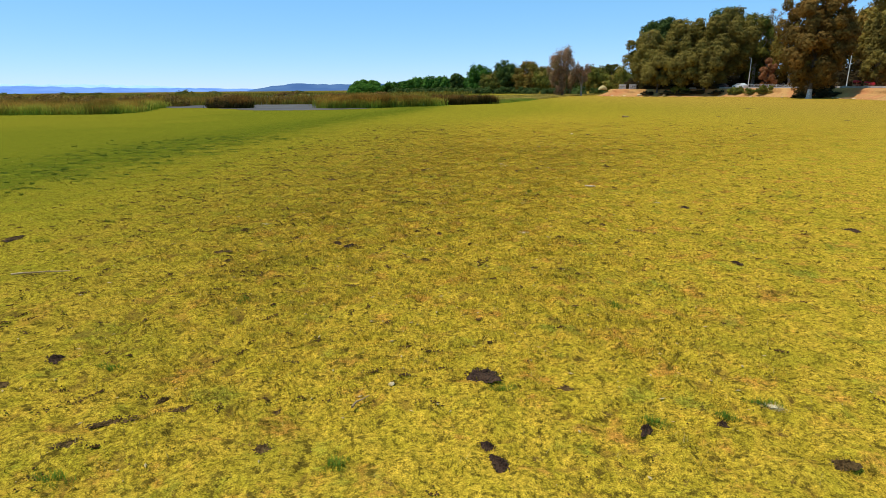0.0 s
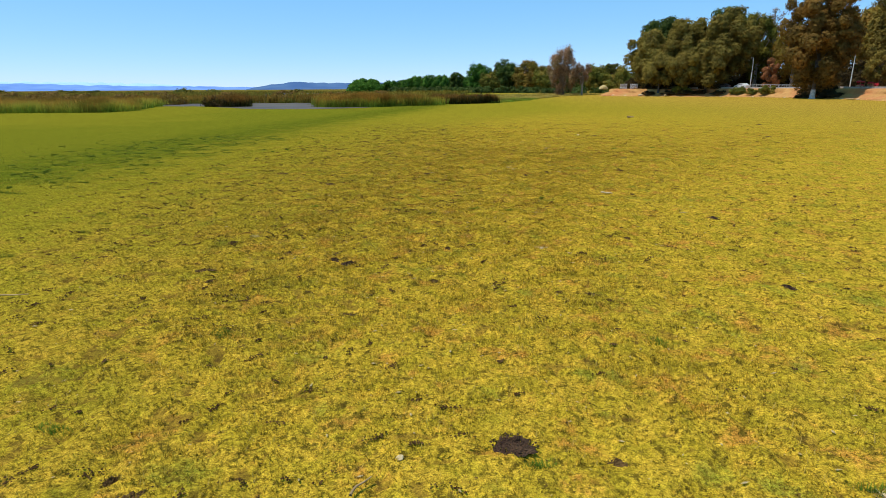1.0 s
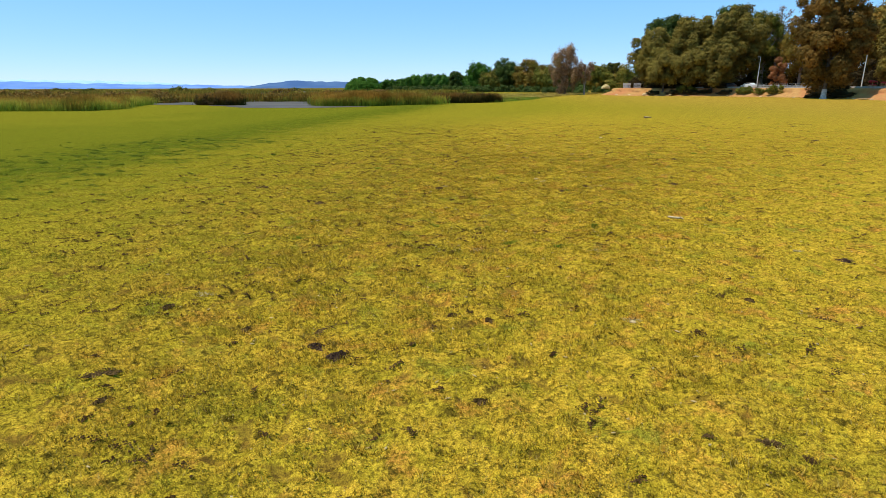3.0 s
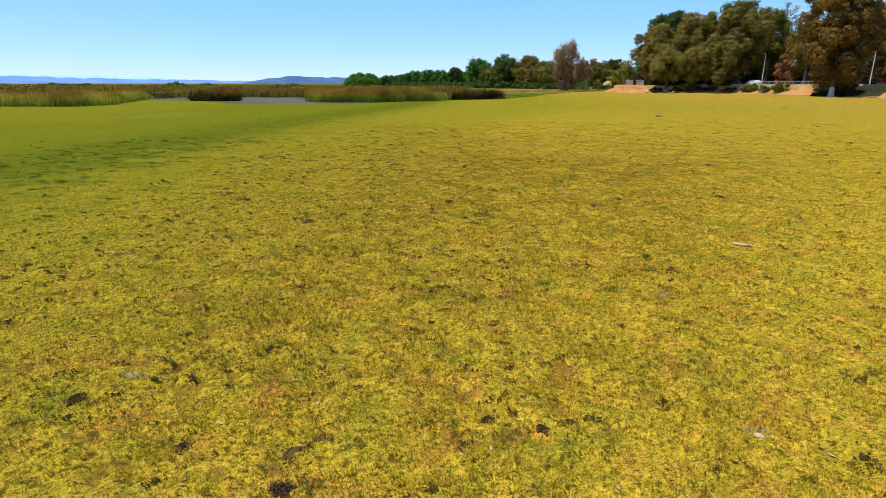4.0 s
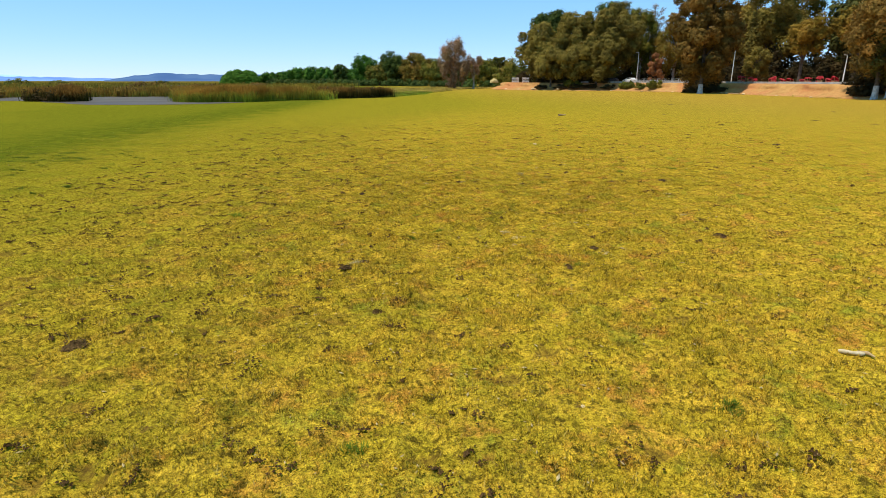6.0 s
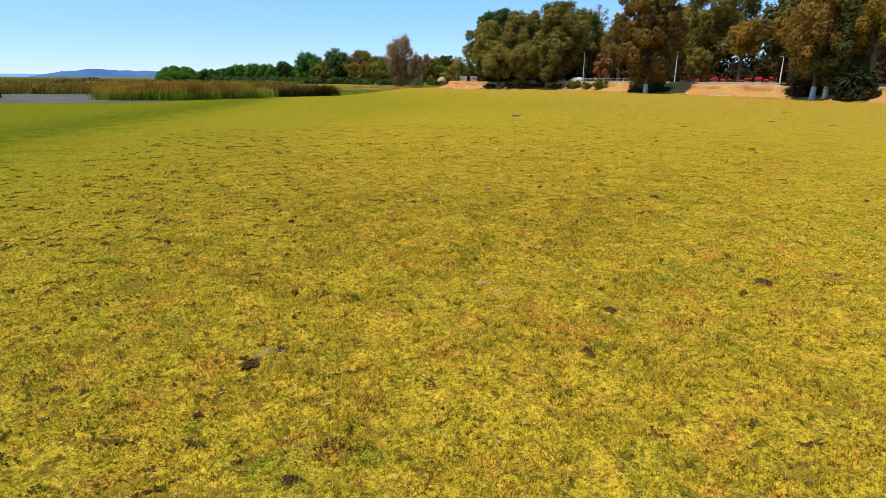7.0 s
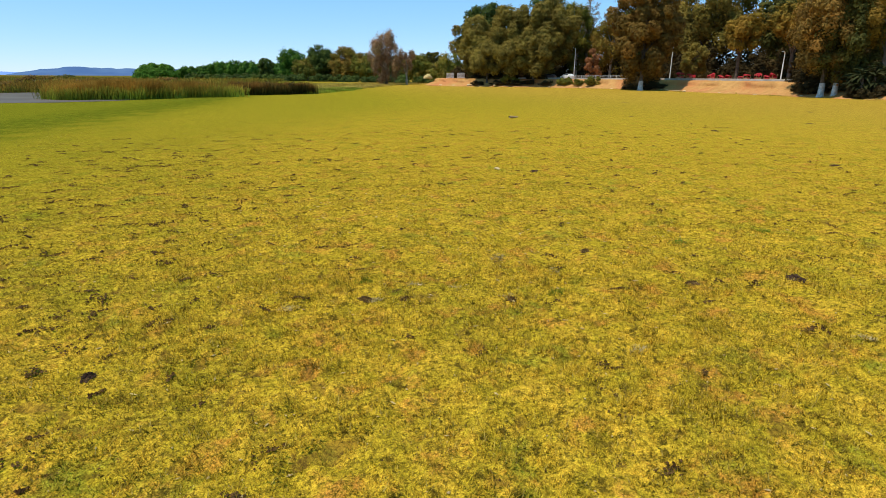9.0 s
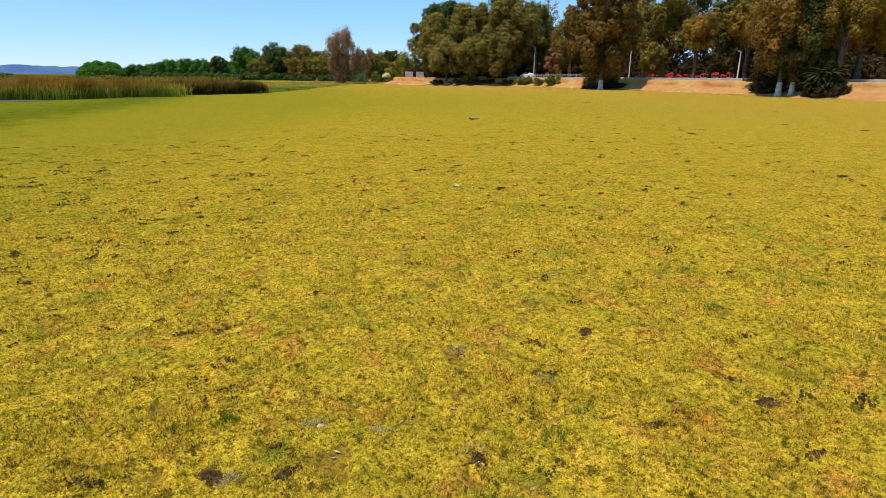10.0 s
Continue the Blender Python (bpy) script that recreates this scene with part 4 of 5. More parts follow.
def make_clods():
    """Hoof marks: ragged clusters of dark soil crumbs, most on the trodden strip, and loose crumbs between."""
    r = np.random.default_rng(9)
    m = 4200
    y0 = 52 * r.random(m) ** 0.9 - 1
    x0 = np.interp(y0, (0, 15, 30, 50), (-0.8, 0.6, 6.0, 13.0)) + r.uniform(-12, 12, m) * np.interp(y0, (0, 50), (0.8, 1.5))
    aside = 0.13 * y0 - 1.8 - x0
    strip = np.clip((aside + 2.5) / 5, 0, 1) * np.clip((12 - aside) / 5, 0, 1) * np.clip((50 - y0) / 20, 0, 1)
    keep = r.random(m) < 0.17 + 0.6 * strip
    x0, y0 = x0[keep], y0[keep]
    m = len(x0)
    per = r.integers(10, 34, m)
    which = np.repeat(np.arange(m), per)
    long = r.uniform(0.025, 0.085, m) * (0.55 + 0.9 * r.random(m) ** 2) * np.interp(y0, (0, 40), (1, 1.8))
    turn = r.normal(0.25, 0.6, m)
    u, v = r.normal(size=len(which)) * long[which], r.normal(size=len(which)) * long[which] * 0.42
    x = x0[which] + u * np.cos(turn[which]) - v * np.sin(turn[which])
    y = y0[which] + u * np.sin(turn[which]) + v * np.cos(turn[which])
    size = r.uniform(0.005, 0.016, len(which)) * np.interp(y, (0, 40), (1, 1.6))
    stray = 5000
    ys = 38 * r.random(stray) ** 0.85
    x = np.concatenate([x, np.interp(ys, (0, 15, 30), (-0.8, 0.6, 6.0)) + r.uniform(-9, 8, stray)])
    y = np.concatenate([y, ys])
    size = np.concatenate([size, r.uniform(0.004, 0.013, stray)])
    n = len(x)
    z = relief(x, y)
    corner = np.array([(1, 0, 0), (0, 1, 0), (-1, 0, 0), (0, -1, 0), (0, 0, 0.9), (0, 0, -0.6)])
    v = corner[None] * r.uniform(0.6, 1.3, (n, 6, 1)) * size[:, None, None] + np.stack([x, y, z + 0.02], 1)[:, None]
    f = np.array([(0, 1, 4), (1, 2, 4), (2, 3, 4), (3, 0, 4), (1, 0, 5), (2, 1, 5), (3, 2, 5), (0, 3, 5)])
    f = (np.arange(n)[:, None, None] * 6 + f[None]).reshape(-1, 3)
    tagged(raw("soil_crumbs", v.reshape(-1, 3), f, CRUMB), "dark crumbs of trodden soil in hoof marks through the turf", "soil", kind="stuff")


make_clods()


def make_litter():
    """Small pale chips, bits of straw and grit strewn in the turf."""
    r = np.random.default_rng(12)
    n = 4200
    y = 34 * r.random(n) ** 0.75
    x = np.interp(y, (0, 15, 30), (-0.5, 1.0, 6.0)) + r.normal(size=n) * 4.2
    size = 0.005 + 0.02 * r.random(n) ** 2.5
    stretch = r.uniform(0.5, 2.4, n)
    a = r.uniform(0, math.pi, n)
    corner = np.array([(1, 0, 0), (0, 0.6, 0), (-1, 0, 0), (0, -0.6, 0), (0, 0, 0.5), (0, 0, -0.5)])
    p = corner[None] * r.uniform(0.7, 1.2, (n, 6, 1)) * size[:, None, None]
    p[:, :, 0] *= stretch[:, None]
    q = np.stack([p[:, :, 0] * np.cos(a)[:, None] - p[:, :, 1] * np.sin(a)[:, None], p[:, :, 0] * np.sin(a)[:, None] + p[:, :, 1] * np.cos(a)[:, None], p[:, :, 2]], 2)
    v = q + np.stack([x, y, relief(x, y) + 0.016], 1)[:, None]
    f = np.array([(0, 1, 4), (1, 2, 4), (2, 3, 4), (3, 0, 4), (1, 0, 5), (2, 1, 5), (3, 2, 5), (0, 3, 5)])
    tagged(raw("straw_litter", v.reshape(-1, 3), (np.arange(n)[:, None, None] * 6 + f[None]).reshape(-1, 3), CHAFF), "pale chips of straw and grit strewn through the turf", "litter", kind="stuff")


make_litter()


# ---- things lying on the pasture ----
def pat(name, label, at, rx, ry, turn, mat, seed, height=0.045, group="dung pats on the pasture", category="dung"):
    """A low crusted heap with a ragged rim, breaking up into crumbs."""
    r = np.random.default_rng(int(seed * 10) + 3)
    rings, sides = 9, 30
    v, f = [], []
    for i in range(rings + 1):
        q0 = i / rings
        for s in range(sides):
            a = 2 * math.pi * s / sides
            e = 1 + 0.55 * noise.noise((math.cos(a) * 1.3 + seed * 3.1, math.sin(a) * 1.3, seed)) + 0.5 * noise.noise((math.cos(a) * 4.5, math.sin(a) * 4.5, seed + 4))
            q = q0 * e
            rough = noise.noise((q * math.cos(a) * 6 + seed, q * math.sin(a) * 6, 1)) + 0.8 * noise.noise((q * math.cos(a) * 15 + seed, q * math.sin(a) * 15, 2))
            v.append((rx * q * math.cos(a), ry * q * math.sin(a), height * (0.8 * (1 - q0 ** 1.8) + 0.75 * rough * (1 - q0 ** 3)) - 0.016 * q0))
    for i in range(rings):
        for s in range(sides):
            n = (s + 1) % sides
            f += [(i * sides + s, (i + 1) * sides + s, (i + 1) * sides + n), (i * sides + s, (i + 1) * sides + n, i * sides + n)]
    corner = np.array([(1, 0, 0), (0, 1, 0), (-1, 0, 0), (0, -1, 0), (0, 0, 0.8), (0, 0, -0.6)])
    for k in range(70):
        a, q = r.uniform(0, 2 * math.pi), 1.25 * r.random() ** 0.6
        at_k = (rx * q * math.cos(a), ry * q * math.sin(a), height * max(0.12, 0.75 * (1 - q)))
        base = len(v)
        v += [tuple(p) for p in corner * r.uniform(0.5, 1.4, (6, 1)) * (r.uniform(0.06, 0.16) * min(rx, 0.2) * (1.15 - 0.5 * q)) * (1, 1, 0.7) + at_k]
        f += [tuple(base + c for c in t) for t in ((0, 1, 4), (1, 2, 4), (2, 3, 4), (3, 0, 4), (1, 0, 5), (2, 1, 5), (3, 2, 5), (0, 3, 5))]
    ob = raw(name, v, f, mat)
    ob.matrix_world = pose(at[0], at[1], float(relief(np.array(at[0]), np.array(at[1]))) + 0.006, 0, 0, turn)
    return tagged(ob, label, category, group)


FRESH = "dark fresh cow pat lying in the short grass"
STALE = "old dry brown cow pat crumbling in the turf"
for i, (x, y, rx, ry) in enumerate(((0.42, 2.16, 0.19, 0.15), (0.42, 0.68, 0.15, 0.075), (0.36, 0.86, 0.09, 0.06), (-4.8, 2.8, 0.13, 0.09), (5.4, 6.25, 0.15, 0.11), (6.65, 11.35, 0.2, 0.12), (9.3, 8.6, 0.2, 0.13),
                                    (1.9, 1.08, 0.06, 0.08), (2.65, 1.12, 0.06, 0.05), (9.5, 25.7, 0.16, 0.12), (0.27, 25.8, 0.1, 0.07), (-2.2, 8.1, 0.12, 0.1), (-1.87, 7.85, 0.15, 0.1))):
    pat("dung_pat", FRESH, (x, y), rx, ry, (-28, -66, -50)[i] if i < 3 else i * 47, DUNG, i + 1)
for i, (x, y, s) in enumerate(((3.4, 0.5, 0.11), (-2.1, 8.6, 0.2), (2.4, 5.8, 0.1), (-3.0, 1.8, 0.09), (-9.6, 8.9, 0.22), (-3.2, 8.7, 0.1), (-0.3, 6.8, 0.1), (-4.1, 6.9, 0.12),
                               (0.0, 8.9, 0.08), (-0.5, 9.0, 0.08), (-4.6, 9.5, 0.11), (3.9, 9.5, 0.08), (-7.1, 20.8, 0.2), (-6.1, 19.6, 0.22), (-3.8, 17.0, 0.18), (-0.5, 19.3, 0.12), (-0.2, 19.5, 0.12),
                               (4.1, 19.5, 0.09), (7.0, 19.8, 0.13), (3.1, 18.4, 0.11), (3.3, 26.9, 0.11), (3.8, 26.7, 0.1), (5.2, 26.4, 0.1), (8.0, 26.1, 0.12), (7.3, 27.9, 0.1), (7.1, 19.8, 0.1), (-0.2, 17.2, 0.09))):
    pat("dung_pat", STALE, (x, y), s, s * 0.7, i * 61, DUNG_DRY, i + 40, 0.035)


for i, (x, y, s) in enumerate(((44.6, 78.7, 0.5), (30.3, 57.9, 0.3), (49.7, 58.7, 0.45), (27.2, 46.0, 0.25), (37.4, 48.4, 0.3), (38.2, 44.1, 0.28), (21.1, 34.1, 0.22), (10.5, 36.0, 0.2), (7.06, 19.8, 0.16), (-9.6, 8.9, 0.25))):
    pat("dung_pat", "flat dark old cow pat on the pasture", (x, y), s, s * 0.5, i * 31, DUNG, i + 80, 0.03)


for x, y, rx, ry, turn in ((-2.7, 1.58, 0.3, 0.06, 24), (-3.3, 1.35, 0.2, 0.05, 20), (-5.0, 2.2, 0.14, 0.06, 15), (-1.75, 1.55, 0.1, 0.05, 30), (-3.5, 0.95, 0.13, 0.06, 25), (-1.7, 0.85, 0.1, 0.08, 70), (1.35, 2.0, 0.1, 0.06, 0), (-1.55, 5.4, 0.14, 0.07, 10), (2.2, 6.0, 0.12, 0.05, 160), (-4.4, 7.4, 0.16, 0.06, 15)):
    pat("hoof_scrape", "dark scrape of bare trodden soil in the turf", (x, y), rx, ry, turn, DUNG_DRY, rx * 90, 0.012, "hoof scrapes", "soil")


def make_tufts(name, label, mat, places, tall=1.0, lie=1.0):
    """Tufts of lush grass that the cattle leave beside old dung."""
    r = np.random.default_rng(200)
    out = []
    for x, y, radius in places:
        n = 260
        a = r.uniform(0, 2 * math.pi, n)
        q = radius * np.sqrt(r.random(n)) * (0.7 + 0.3 * np.sin(a * 2 + x))
        b = np.stack([x + q * np.cos(a), y + q * np.sin(a) * 0.7], 1)
        d = unit(b - (x, y) + r.normal(size=(n, 2)) * radius * 0.5)
        h = tall * r.uniform(0.025, 0.075, n) * (1.2 - 0.7 * q / radius)
        sd = np.stack([-d[:, 1], d[:, 0]], 1) * r.uniform(0.002, 0.005, n)[:, None]
        tip = b + d * (lie * h * r.uniform(0.2, 1.0, n))[:, None]
        z = relief(b[:, 0], b[:, 1]) - 0.01
        out.append(np.stack([np.column_stack([b - sd, z]), np.column_stack([b + sd, z]), np.column_stack([tip, z + 0.01 + h])], 1).reshape(-1, 3))
    v = np.concatenate(out)
    tagged(raw(name, v, np.arange(len(v)).reshape(-1, 3), mat), label, "grass", kind="stuff")


TUFT = leaf_material("lush_grass", (0.075, 0.14, 0.012), (0.21, 0.29, 0.025))
make_tufts("lush_grass", "lush dark-green tufts of grass standing out of the turf", TUFT, ((9.3, 28.0, 0.22), (3.4, 27.6, 0.2), (5.9, 26.4, 0.22), (11.4, 28.0, 0.25), (-3.4, 0.55, 0.26), (-1.0, 0.62, 0.2), (0.62, 1.9, 0.18), (3.25, 1.5, 0.24), (-3.1, 4.7, 0.25), (-4.0, 2.6, 0.2), (2.6, 4.3, 0.25),
            (0.8, 12.8, 0.2), (-0.7, 14.3, 0.2), (2.9, 14.2, 0.2), (-3.6, 13.4, 0.22), (1.7, 12.4, 0.25), (1.3, 22.8, 0.14), (1.5, 21.4, 0.2), (0.9, 20.9, 0.2), (3.3, 18.5, 0.25), (-2.8, 23.6, 0.25), (2.0, 1.2, 0.2), (2.75, 1.25, 0.15)))
r = np.random.default_rng(31)
rim = [(0.132 * y - 13.4 - w, y, q) for y, w, q in zip(4 + 34 * r.random(380) ** 0.8, r.normal(4.6, 3.2, 380), r.uniform(0.12, 0.5, 380))]
RANK = leaf_material("rank_grass_blades", (0.095, 0.15, 0.014), (0.24, 0.28, 0.028))
make_tufts("rank_grass", "dark-green rank grass along the wet edge of the pasture", RANK, rim, 0.75)
STRAWY = leaf_material("dead_grass", (0.3, 0.23, 0.1), (0.7, 0.58, 0.34))
make_tufts("dead_grass", "pale matted clumps of dead grass in the turf", STRAWY, ((5.7, 28.0, 0.2), (4.1, 27.3, 0.16), (5.2, 26.5, 0.14), (4.6, 27.0, 0.12), (2.8, 20.9, 0.16), (2.95, 20.5, 0.18), (-0.35, 19.45, 0.2), (1.9, 8.75, 0.14), (6.2, 12.0, 0.14), (3.4, 26.8, 0.12), (6.3, 27.2, 0.14),
                                                                                      (3.3, 1.38, 0.14), (2.3, 26.9, 0.16), (0.1, 12.3, 0.14), (2.4, 12.2, 0.14), (4.2, 19.2, 0.15), (-4.2, 9.9, 0.16), (7.4, 21.5, 0.16), (5.9, 24.6, 0.16), (8.6, 24.0, 0.14)), 0.4, 4.0)


def pebble(label, at, size, mat, seed, name="stone"):
    bm = bmesh.new()
    bmesh.ops.create_icosphere(bm, subdivisions=2, radius=1)
    for v in bm.verts:
        v.co *= 1 + 0.35 * noise.noise(v.co * 1.4 + Vector((seed, 0, 0)))
        v.co.x, v.co.y, v.co.z = v.co.x * size, v.co.y * size * 0.75, v.co.z * size * 0.38
    ob = part(name, bm, mat)
    z = on_bank(*at) if at[0] > 50 else float(relief(np.array(at[0]), np.array(at[1])))
    ob.matrix_world = pose(at[0], at[1], size * 0.2 + z, 0, 0, seed * 50)
    return tagged(ob, label, "stone", "stones in the turf")


for i, (x, y, s) in enumerate(((-0.6, 2.0, 0.04), (9.6, 36.8, 0.12), (1.9, 8.7, 0.05), (4.15, 27.25, 0.035), (2.75, 20.95, 0.03), (5.2, 26.35, 0.035), (3.3, 1.4, 0.05), (6.8, 29.4, 0.03), (1.5, 14.5, 0.03))):
    pebble("pale bleached stone half sunk in the turf", (x, y), s, STONE, i + 1)


for i, (x, y, s) in enumerate(((88.2, 92, 0.35), (90.5, 112, 0.3), (92.5, 124, 0.45), (93.8, 131, 0.5), (94.6, 134, 0.3), (92, 150, 0.35), (89, 160, 0.4), (86, 172, 0.4), (74, 184, 0.7), (68, 189.5, 0.9), (64.5, 194, 0.6), (62.5, 201, 0.7), (70, 187, 0.5), (88, 101, 0.3))):
    pebble("weathered pale boulder at the foot of the earth bank", (x, y), s, STONE, i + 30, "boulder")


def stick(label, at, length, thick, turn, seed, name="stick", bend=0.15):
    r = np.random.default_rng(seed)
    pts = [(length * (k / 5 - 0.5), bend * length * math.sin(k * 0.9) * 0.5, thick * 0.6 + 0.035 + 0.012 * r.random()) for k in range(6)]
    ob = raw(name, *tube(pts, [thick * (1 - 0.12 * k) for k in range(6)], 6), WOOD, smooth=True)
    ob.matrix_world = pose(at[0], at[1], 0, 0, 0, turn)
    return tagged(ob, label, "stick")


stick("weathered pale branch lying in the grass", (-7.2, 6.2), 0.95, 0.02, 12, 1, "branch", 0.06)
stick("short bleached stick lying in the grass", (-0.9, 1.62), 0.26, 0.013, 60, 2)


def bone():
    """A bleached bone: a bent shaft with two knuckled ends and a brown splinter beside it."""
    top = new("bone")
    raw("shaft", *tube([(-0.17, 0.02, 0.045), (-0.13, 0.0, 0.05), (0, -0.01, 0.045), (0.11, 0.0, 0.045), (0.15, 0.02, 0.04)], (0.02, 0.034, 0.026, 0.034, 0.02), 8), BONE, top, smooth=True)
    raw("splinter", *tube([(0.08, 0.08, 0.035), (0.2, 0.04, 0.05), (0.27, -0.03, 0.03)], (0.02, 0.03, 0.012), 6), WOOD, top, "brown stained splinter", smooth=True)
    top.matrix_world = pose(5.0, 14.85, -0.01, 0, 0, -30) @ Matrix.Scale(0.8, 4)
    tagged(top, "bleached white bone with a brown splinter in the grass", "bone")


bone()
stick("grey driftwood log washed against the bank foot", (93, 127.5), 4.2, 0.16, 80, 6, "driftwood_log", 0.1)
stick("dark rotten log lying on the pasture", (20.4, 58.2), 0.7, 0.1, 5, 5, "log", 0.05)


# ---- on the promenade ----
def lamp_post(at, top_z, tilt):
    e = new("street_lamp")
    h = top_z - at[2]
    raw("pole", *tube([(0, 0, -0.2), (0, 0, h * 0.5), (0, 0, h)], (0.14, 0.12, 0.09), 8), POLE, e, smooth=True)
    raw("arm", *tube([(0, 0, h - 0.1), (-0.15, 0, h + 0.15), (-0.45, 0, h + 0.2)], (0.07, 0.06, 0.05), 6), POLE, e, smooth=True)
    part("lamp_head", box(0.5, 0.2, 0.1, (-0.65, 0, h + 0.14), 0.03), STEEL, e)
    part("base_plate", box(0.42, 0.42, 0.08, (0, 0, 0), 0.01), CONCRETE, e)
    e.matrix_world = pose(*at, 0, tilt, 0)
    tagged(e, "tall grey steel street lamp on the bank top", "street lamp", "street lamps")


lamp_post((98.7, 180.0, TOP), 11.2, 0)
lamp_post((102.3, 141.0, TOP), 10.5, 0)
lamp_post((107.5, 113.6, TOP), 7.9, 0)


def railing(points):
    """Grey pipe railing on the kerb: posts with two rails."""
    e = new("railing")
    for x, y in points:
        part("post", box(0.07, 0.07, 0.75, (x, y, TOP + 0.38), 0.01), STEEL, e)
    for h in (0.68, 1.08):
        raw("rail", *tube([(x, y, TOP + h) for x, y in points], [0.03] * len(points), 6), STEEL, e, smooth=True)
    tagged(e, "low pale-grey pipe railing on the kerb wall", "railing")


on_kerb = LINE + INLAND * 5.45
k0 = int(np.argmin(((LINE - (95.5, 146)) ** 2).sum(1)))
k1 = int(np.argmin(((LINE - (86.5, 171)) ** 2).sum(1)))
railing([(float(x), float(y)) for x, y in on_kerb[k0:k1:2]])


def stall(at, turn, width, label, tall=1.0, seed=0):
    """A low stall: counter with a hanging red cloth, thin posts and a sagging red awning."""
    r = np.random.default_rng(seed)
    slope = r.uniform(-0.9, 0.9)
    e = new("market_stall")
    part("counter", box(width, 0.8, 0.55, (0, 0, 0), 0.03), WOOD, e)
    for nm, lo, hi, half, label_2 in (("cloth", 0.12, 0.66, 0.47, "red cloth"), ("awning", 0.95, 1.25, 0.62, "red canvas awning")):
        n = 9
        v, f = [], []
        for i in range(n):
            for j in range(n):
                u, w = i / (n - 1) * 2 - 1, j / (n - 1) * 2 - 1
                edge = max(abs(u + slope * 0.3), abs(w)) ** (7 if nm == "cloth" else 6 + 3.5 * abs(slope))
                z = hi - (hi - lo) * edge * r.uniform(0.6, 1.25) + r.normal() * 0.035 + (slope * (0.3 * w + 0.22 * u) if nm == "awning" else 0)
                v.append((u * (width * 0.55 + r.normal() * 0.03), w * (half + r.normal() * 0.03), z))
        f = [(i * n + j, (i + 1) * n + j, (i + 1) * n + j + 1, i * n + j + 1) for i in range(n - 1) for j in range(n - 1)]
        raw(nm, v, f, RED, e, label_2)
    for sx in (-1, 1):
        for sy in (-1, 1):
            part("post", box(0.05, 0.05, 1.2 + 0.1 * r.normal(), (sx * width * 0.48, sy * 0.5, 0)), WOOD, e)
    e.matrix_world = pose(at[0], at[1], TOP + 0.02, 0, 0, turn) @ Matrix.Diagonal((1, 1, tall, 1))
    tagged(e, label, "market stall", "red stalls on the promenade")


for i, (x, y, w, turn, k) in enumerate(((101.6, 136.6, 1.9, 80, 1.35), (102.6, 134.6, 1.0, 40, 1.1), (105, 136.2, 1.0, 60, 0.9), (103.9, 129.1, 1.5, 75, 1.1), (104.1, 126.3, 0.8, 20, 0.8), (104.4, 124.4, 1.1, 100, 0.85), (105.6, 122.2, 0.7, 50, 0.7), (105.5, 120.4, 1.1, 76, 1.05),
                                        (106.2, 118.2, 1.5, 60, 1.2), (107.0, 116.6, 0.7, 30, 0.8), (107.2, 115.2, 1.0, 78, 1.1), (110, 111, 0.9, 40, 1.0), (107.4, 107.6, 2.0, 82, 1.2), (108.4, 104.9, 0.9, 10, 0.8), (116.7, 105.4, 1.8, 82, 1.0))):
    stall((x, y), turn, w, "small red-draped market stall under the trees", k, i)


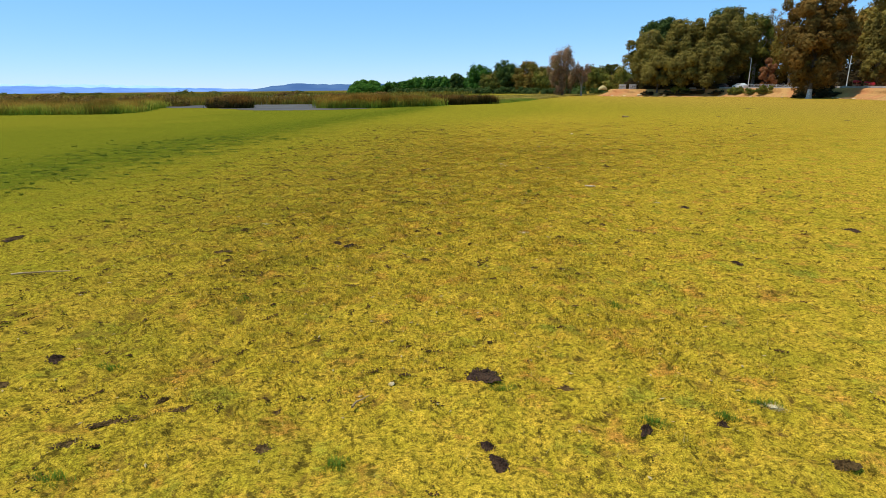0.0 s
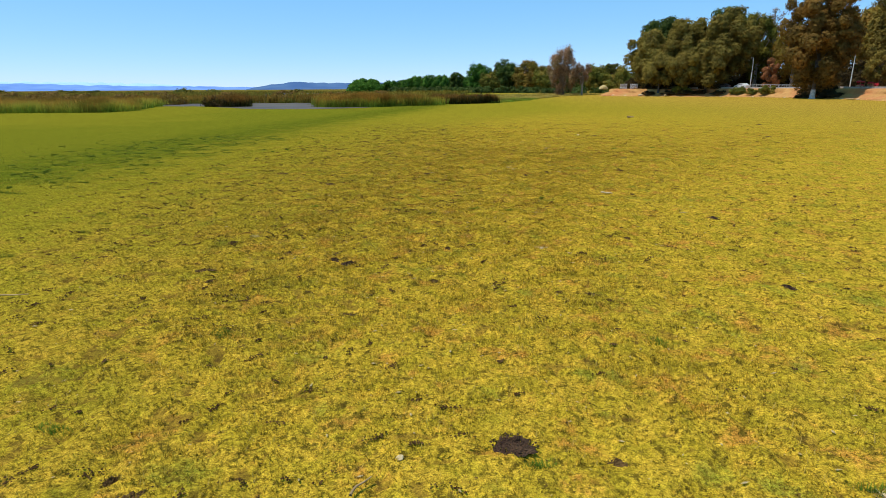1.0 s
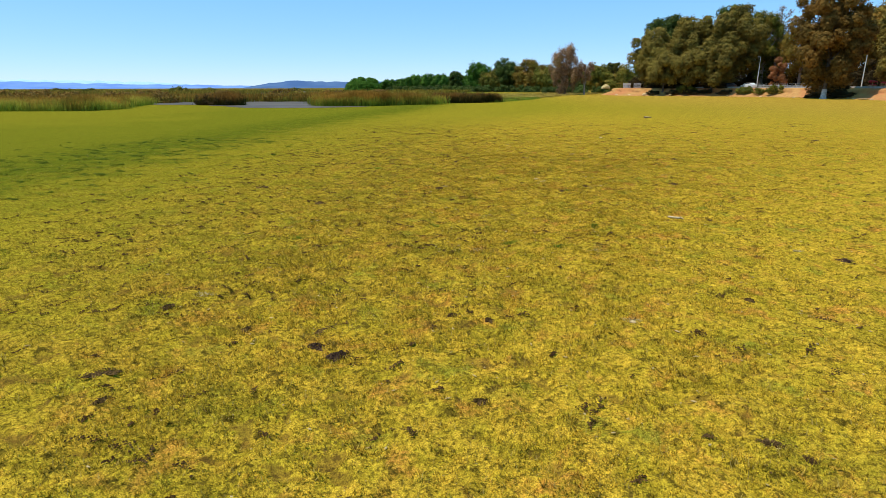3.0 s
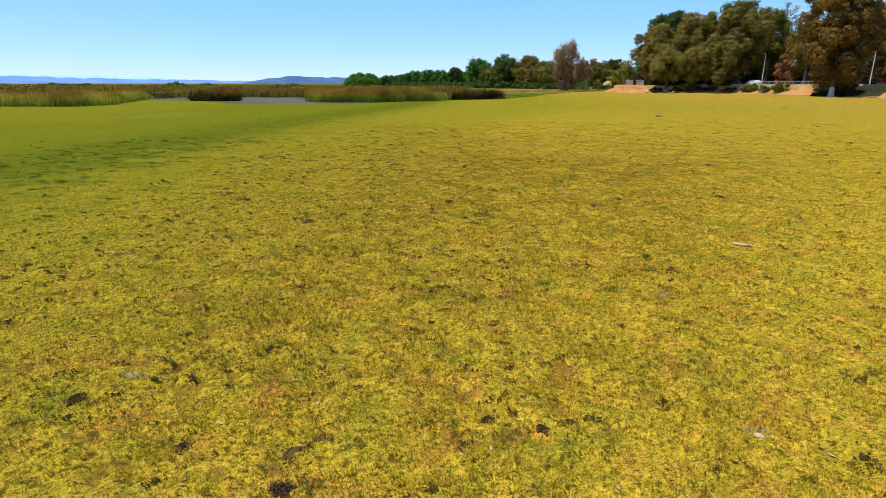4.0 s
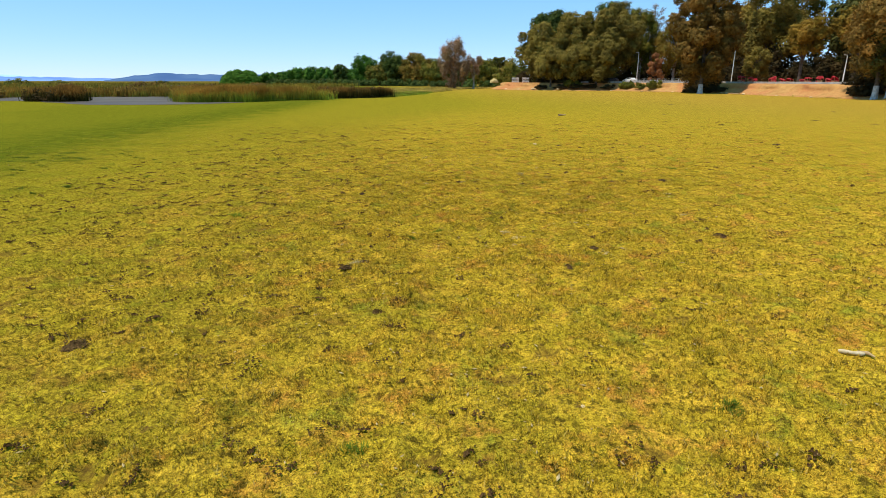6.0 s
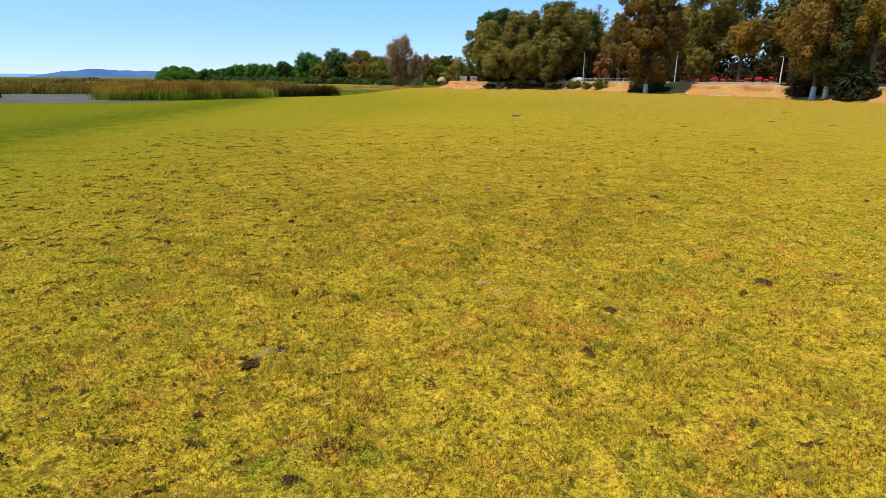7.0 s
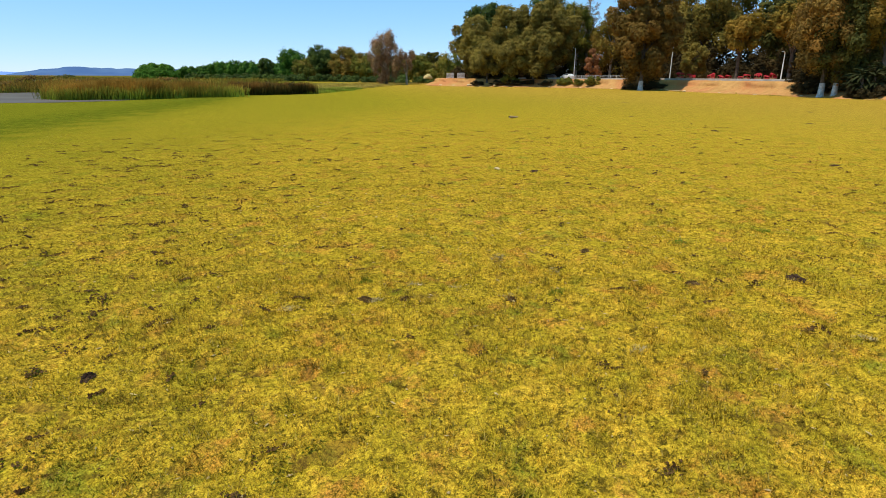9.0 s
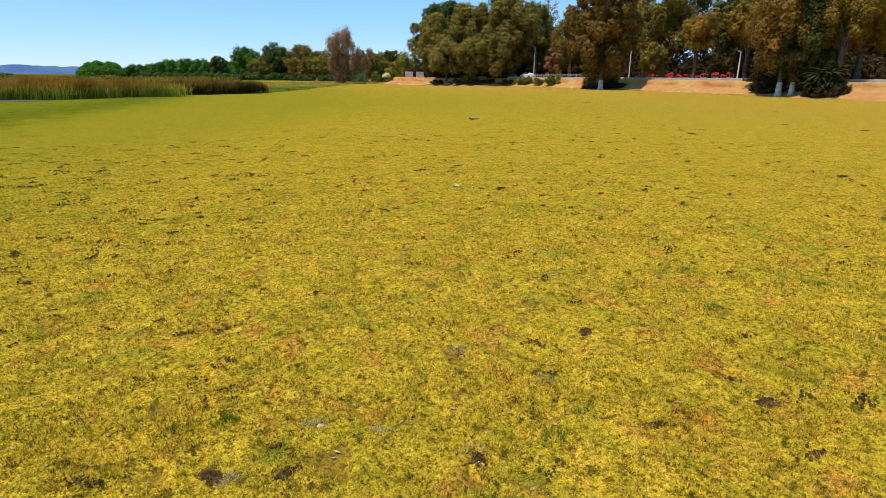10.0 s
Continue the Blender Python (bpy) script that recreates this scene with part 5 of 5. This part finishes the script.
def car(at, turn, paint, label):
    e = new("car")
    bm = bmesh.new()
    side = [(-2.1, 0.35), (2.1, 0.35), (2.15, 0.75), (1.3, 0.92), (0.75, 1.42), (-1.2, 1.45), (-1.85, 0.98), (-2.15, 0.9)]
    l = [bm.verts.new((x, -0.85 + (0.12 if z > 1.2 else 0), z)) for x, z in side]
    r = [bm.verts.new((x, 0.85 - (0.12 if z > 1.2 else 0), z)) for x, z in side]
    bm.faces.new(l), bm.faces.new(r[::-1])
    for k in range(8):
        j = (k + 1) % 8
        bm.faces.new((l[j], l[k], r[k], r[j]))
    bmesh.ops.recalc_face_normals(bm, faces=bm.faces[:])
    bmesh.ops.bevel(bm, geom=bm.edges[:], offset=0.06, segments=2, affect="EDGES")
    body = part("body", bm, paint, e, smooth=False)
    for sy in (-0.8, 0.8):
        part("side_window", box(1.5, 0.05, 0.36, (-0.2, sy * 0.99, 1.0), 0.015), GLASS, body, "dark glass")
    for x in (-1.3, 1.3):
        for y in (-0.8, 0.8):
            t = raw("wheel", *tube([(x, y - 0.1, 0.33), (x, y - 0.09, 0.33), (x, y + 0.09, 0.33), (x, y + 0.1, 0.33)], (0.2, 0.33, 0.33, 0.2), 14), RUBBER, e, smooth=True)
            raw("rim", *tube([(x, y - 0.115, 0.33), (x, y + 0.115, 0.33)], (0.19, 0.19), 10), STEEL, t)
    e.matrix_world = pose(at[0], at[1], TOP + 0.02, 0, 0, turn)
    tagged(e, label, "car", "cars on the promenade")


GLASS = mottled("dark_car_glass", (0.02, 0.022, 0.025), (0.035, 0.04, 0.045), 1.0, 4.0, 0.1, 0, 0.0, 0.0, 0.5)
PAINT_DARK = mottled("dark_blue_car_paint", (0.03, 0.035, 0.05), (0.05, 0.055, 0.08), 1.0, 9.0, 0.3, 0.2, 0.05, 0.005, 0.5)
car((93.2, 174.5, 0), 110, PAINT_WHITE, "white car parked under the gum trees")
car((89.3, 178.5, 0), 125, PAINT_DARK, "dark blue car parked under the gum trees")


def picket_gate(at, turn):
    e = new("gate_panel")
    for k in range(8):
        part("slat", box(0.16, 0.05, 1.75, (-1.1 + k * 0.315, 0, 0), 0.01), PAINT_WHITE, e)
    for z in (0.3, 1.3):
        part("rail", box(2.5, 0.06, 0.12, (0, 0.06, z), 0.01), PAINT_WHITE, e)
    e.matrix_world = pose(at[0], at[1], at[2], 0, 0, turn)
    tagged(e, "white-painted slatted gate panel on the bank top", "gate", "white gate panels")


picket_gate((67.3, 205.5, TOP - 0.05), 160)
picket_gate((70.0, 202.6, TOP - 0.05), 160)


def haystack(at):
    bm = bmesh.new()
    bmesh.ops.create_icosphere(bm, subdivisions=3, radius=1)
    for v in bm.verts:
        v.co *= 1 + 0.22 * noise.noise(v.co * 2.2)
        v.co = Vector((v.co.x * 1.7, v.co.y * 1.4, max(v.co.z, -0.1) * 1.5))
    ob = part("haystack", bm, HAY, None, smooth=True)
    ob.matrix_world = pose(*at)
    tagged(ob, "heap of pale yellow straw at the field's end", "haystack")


haystack((70, 239, TOP - 0.1))
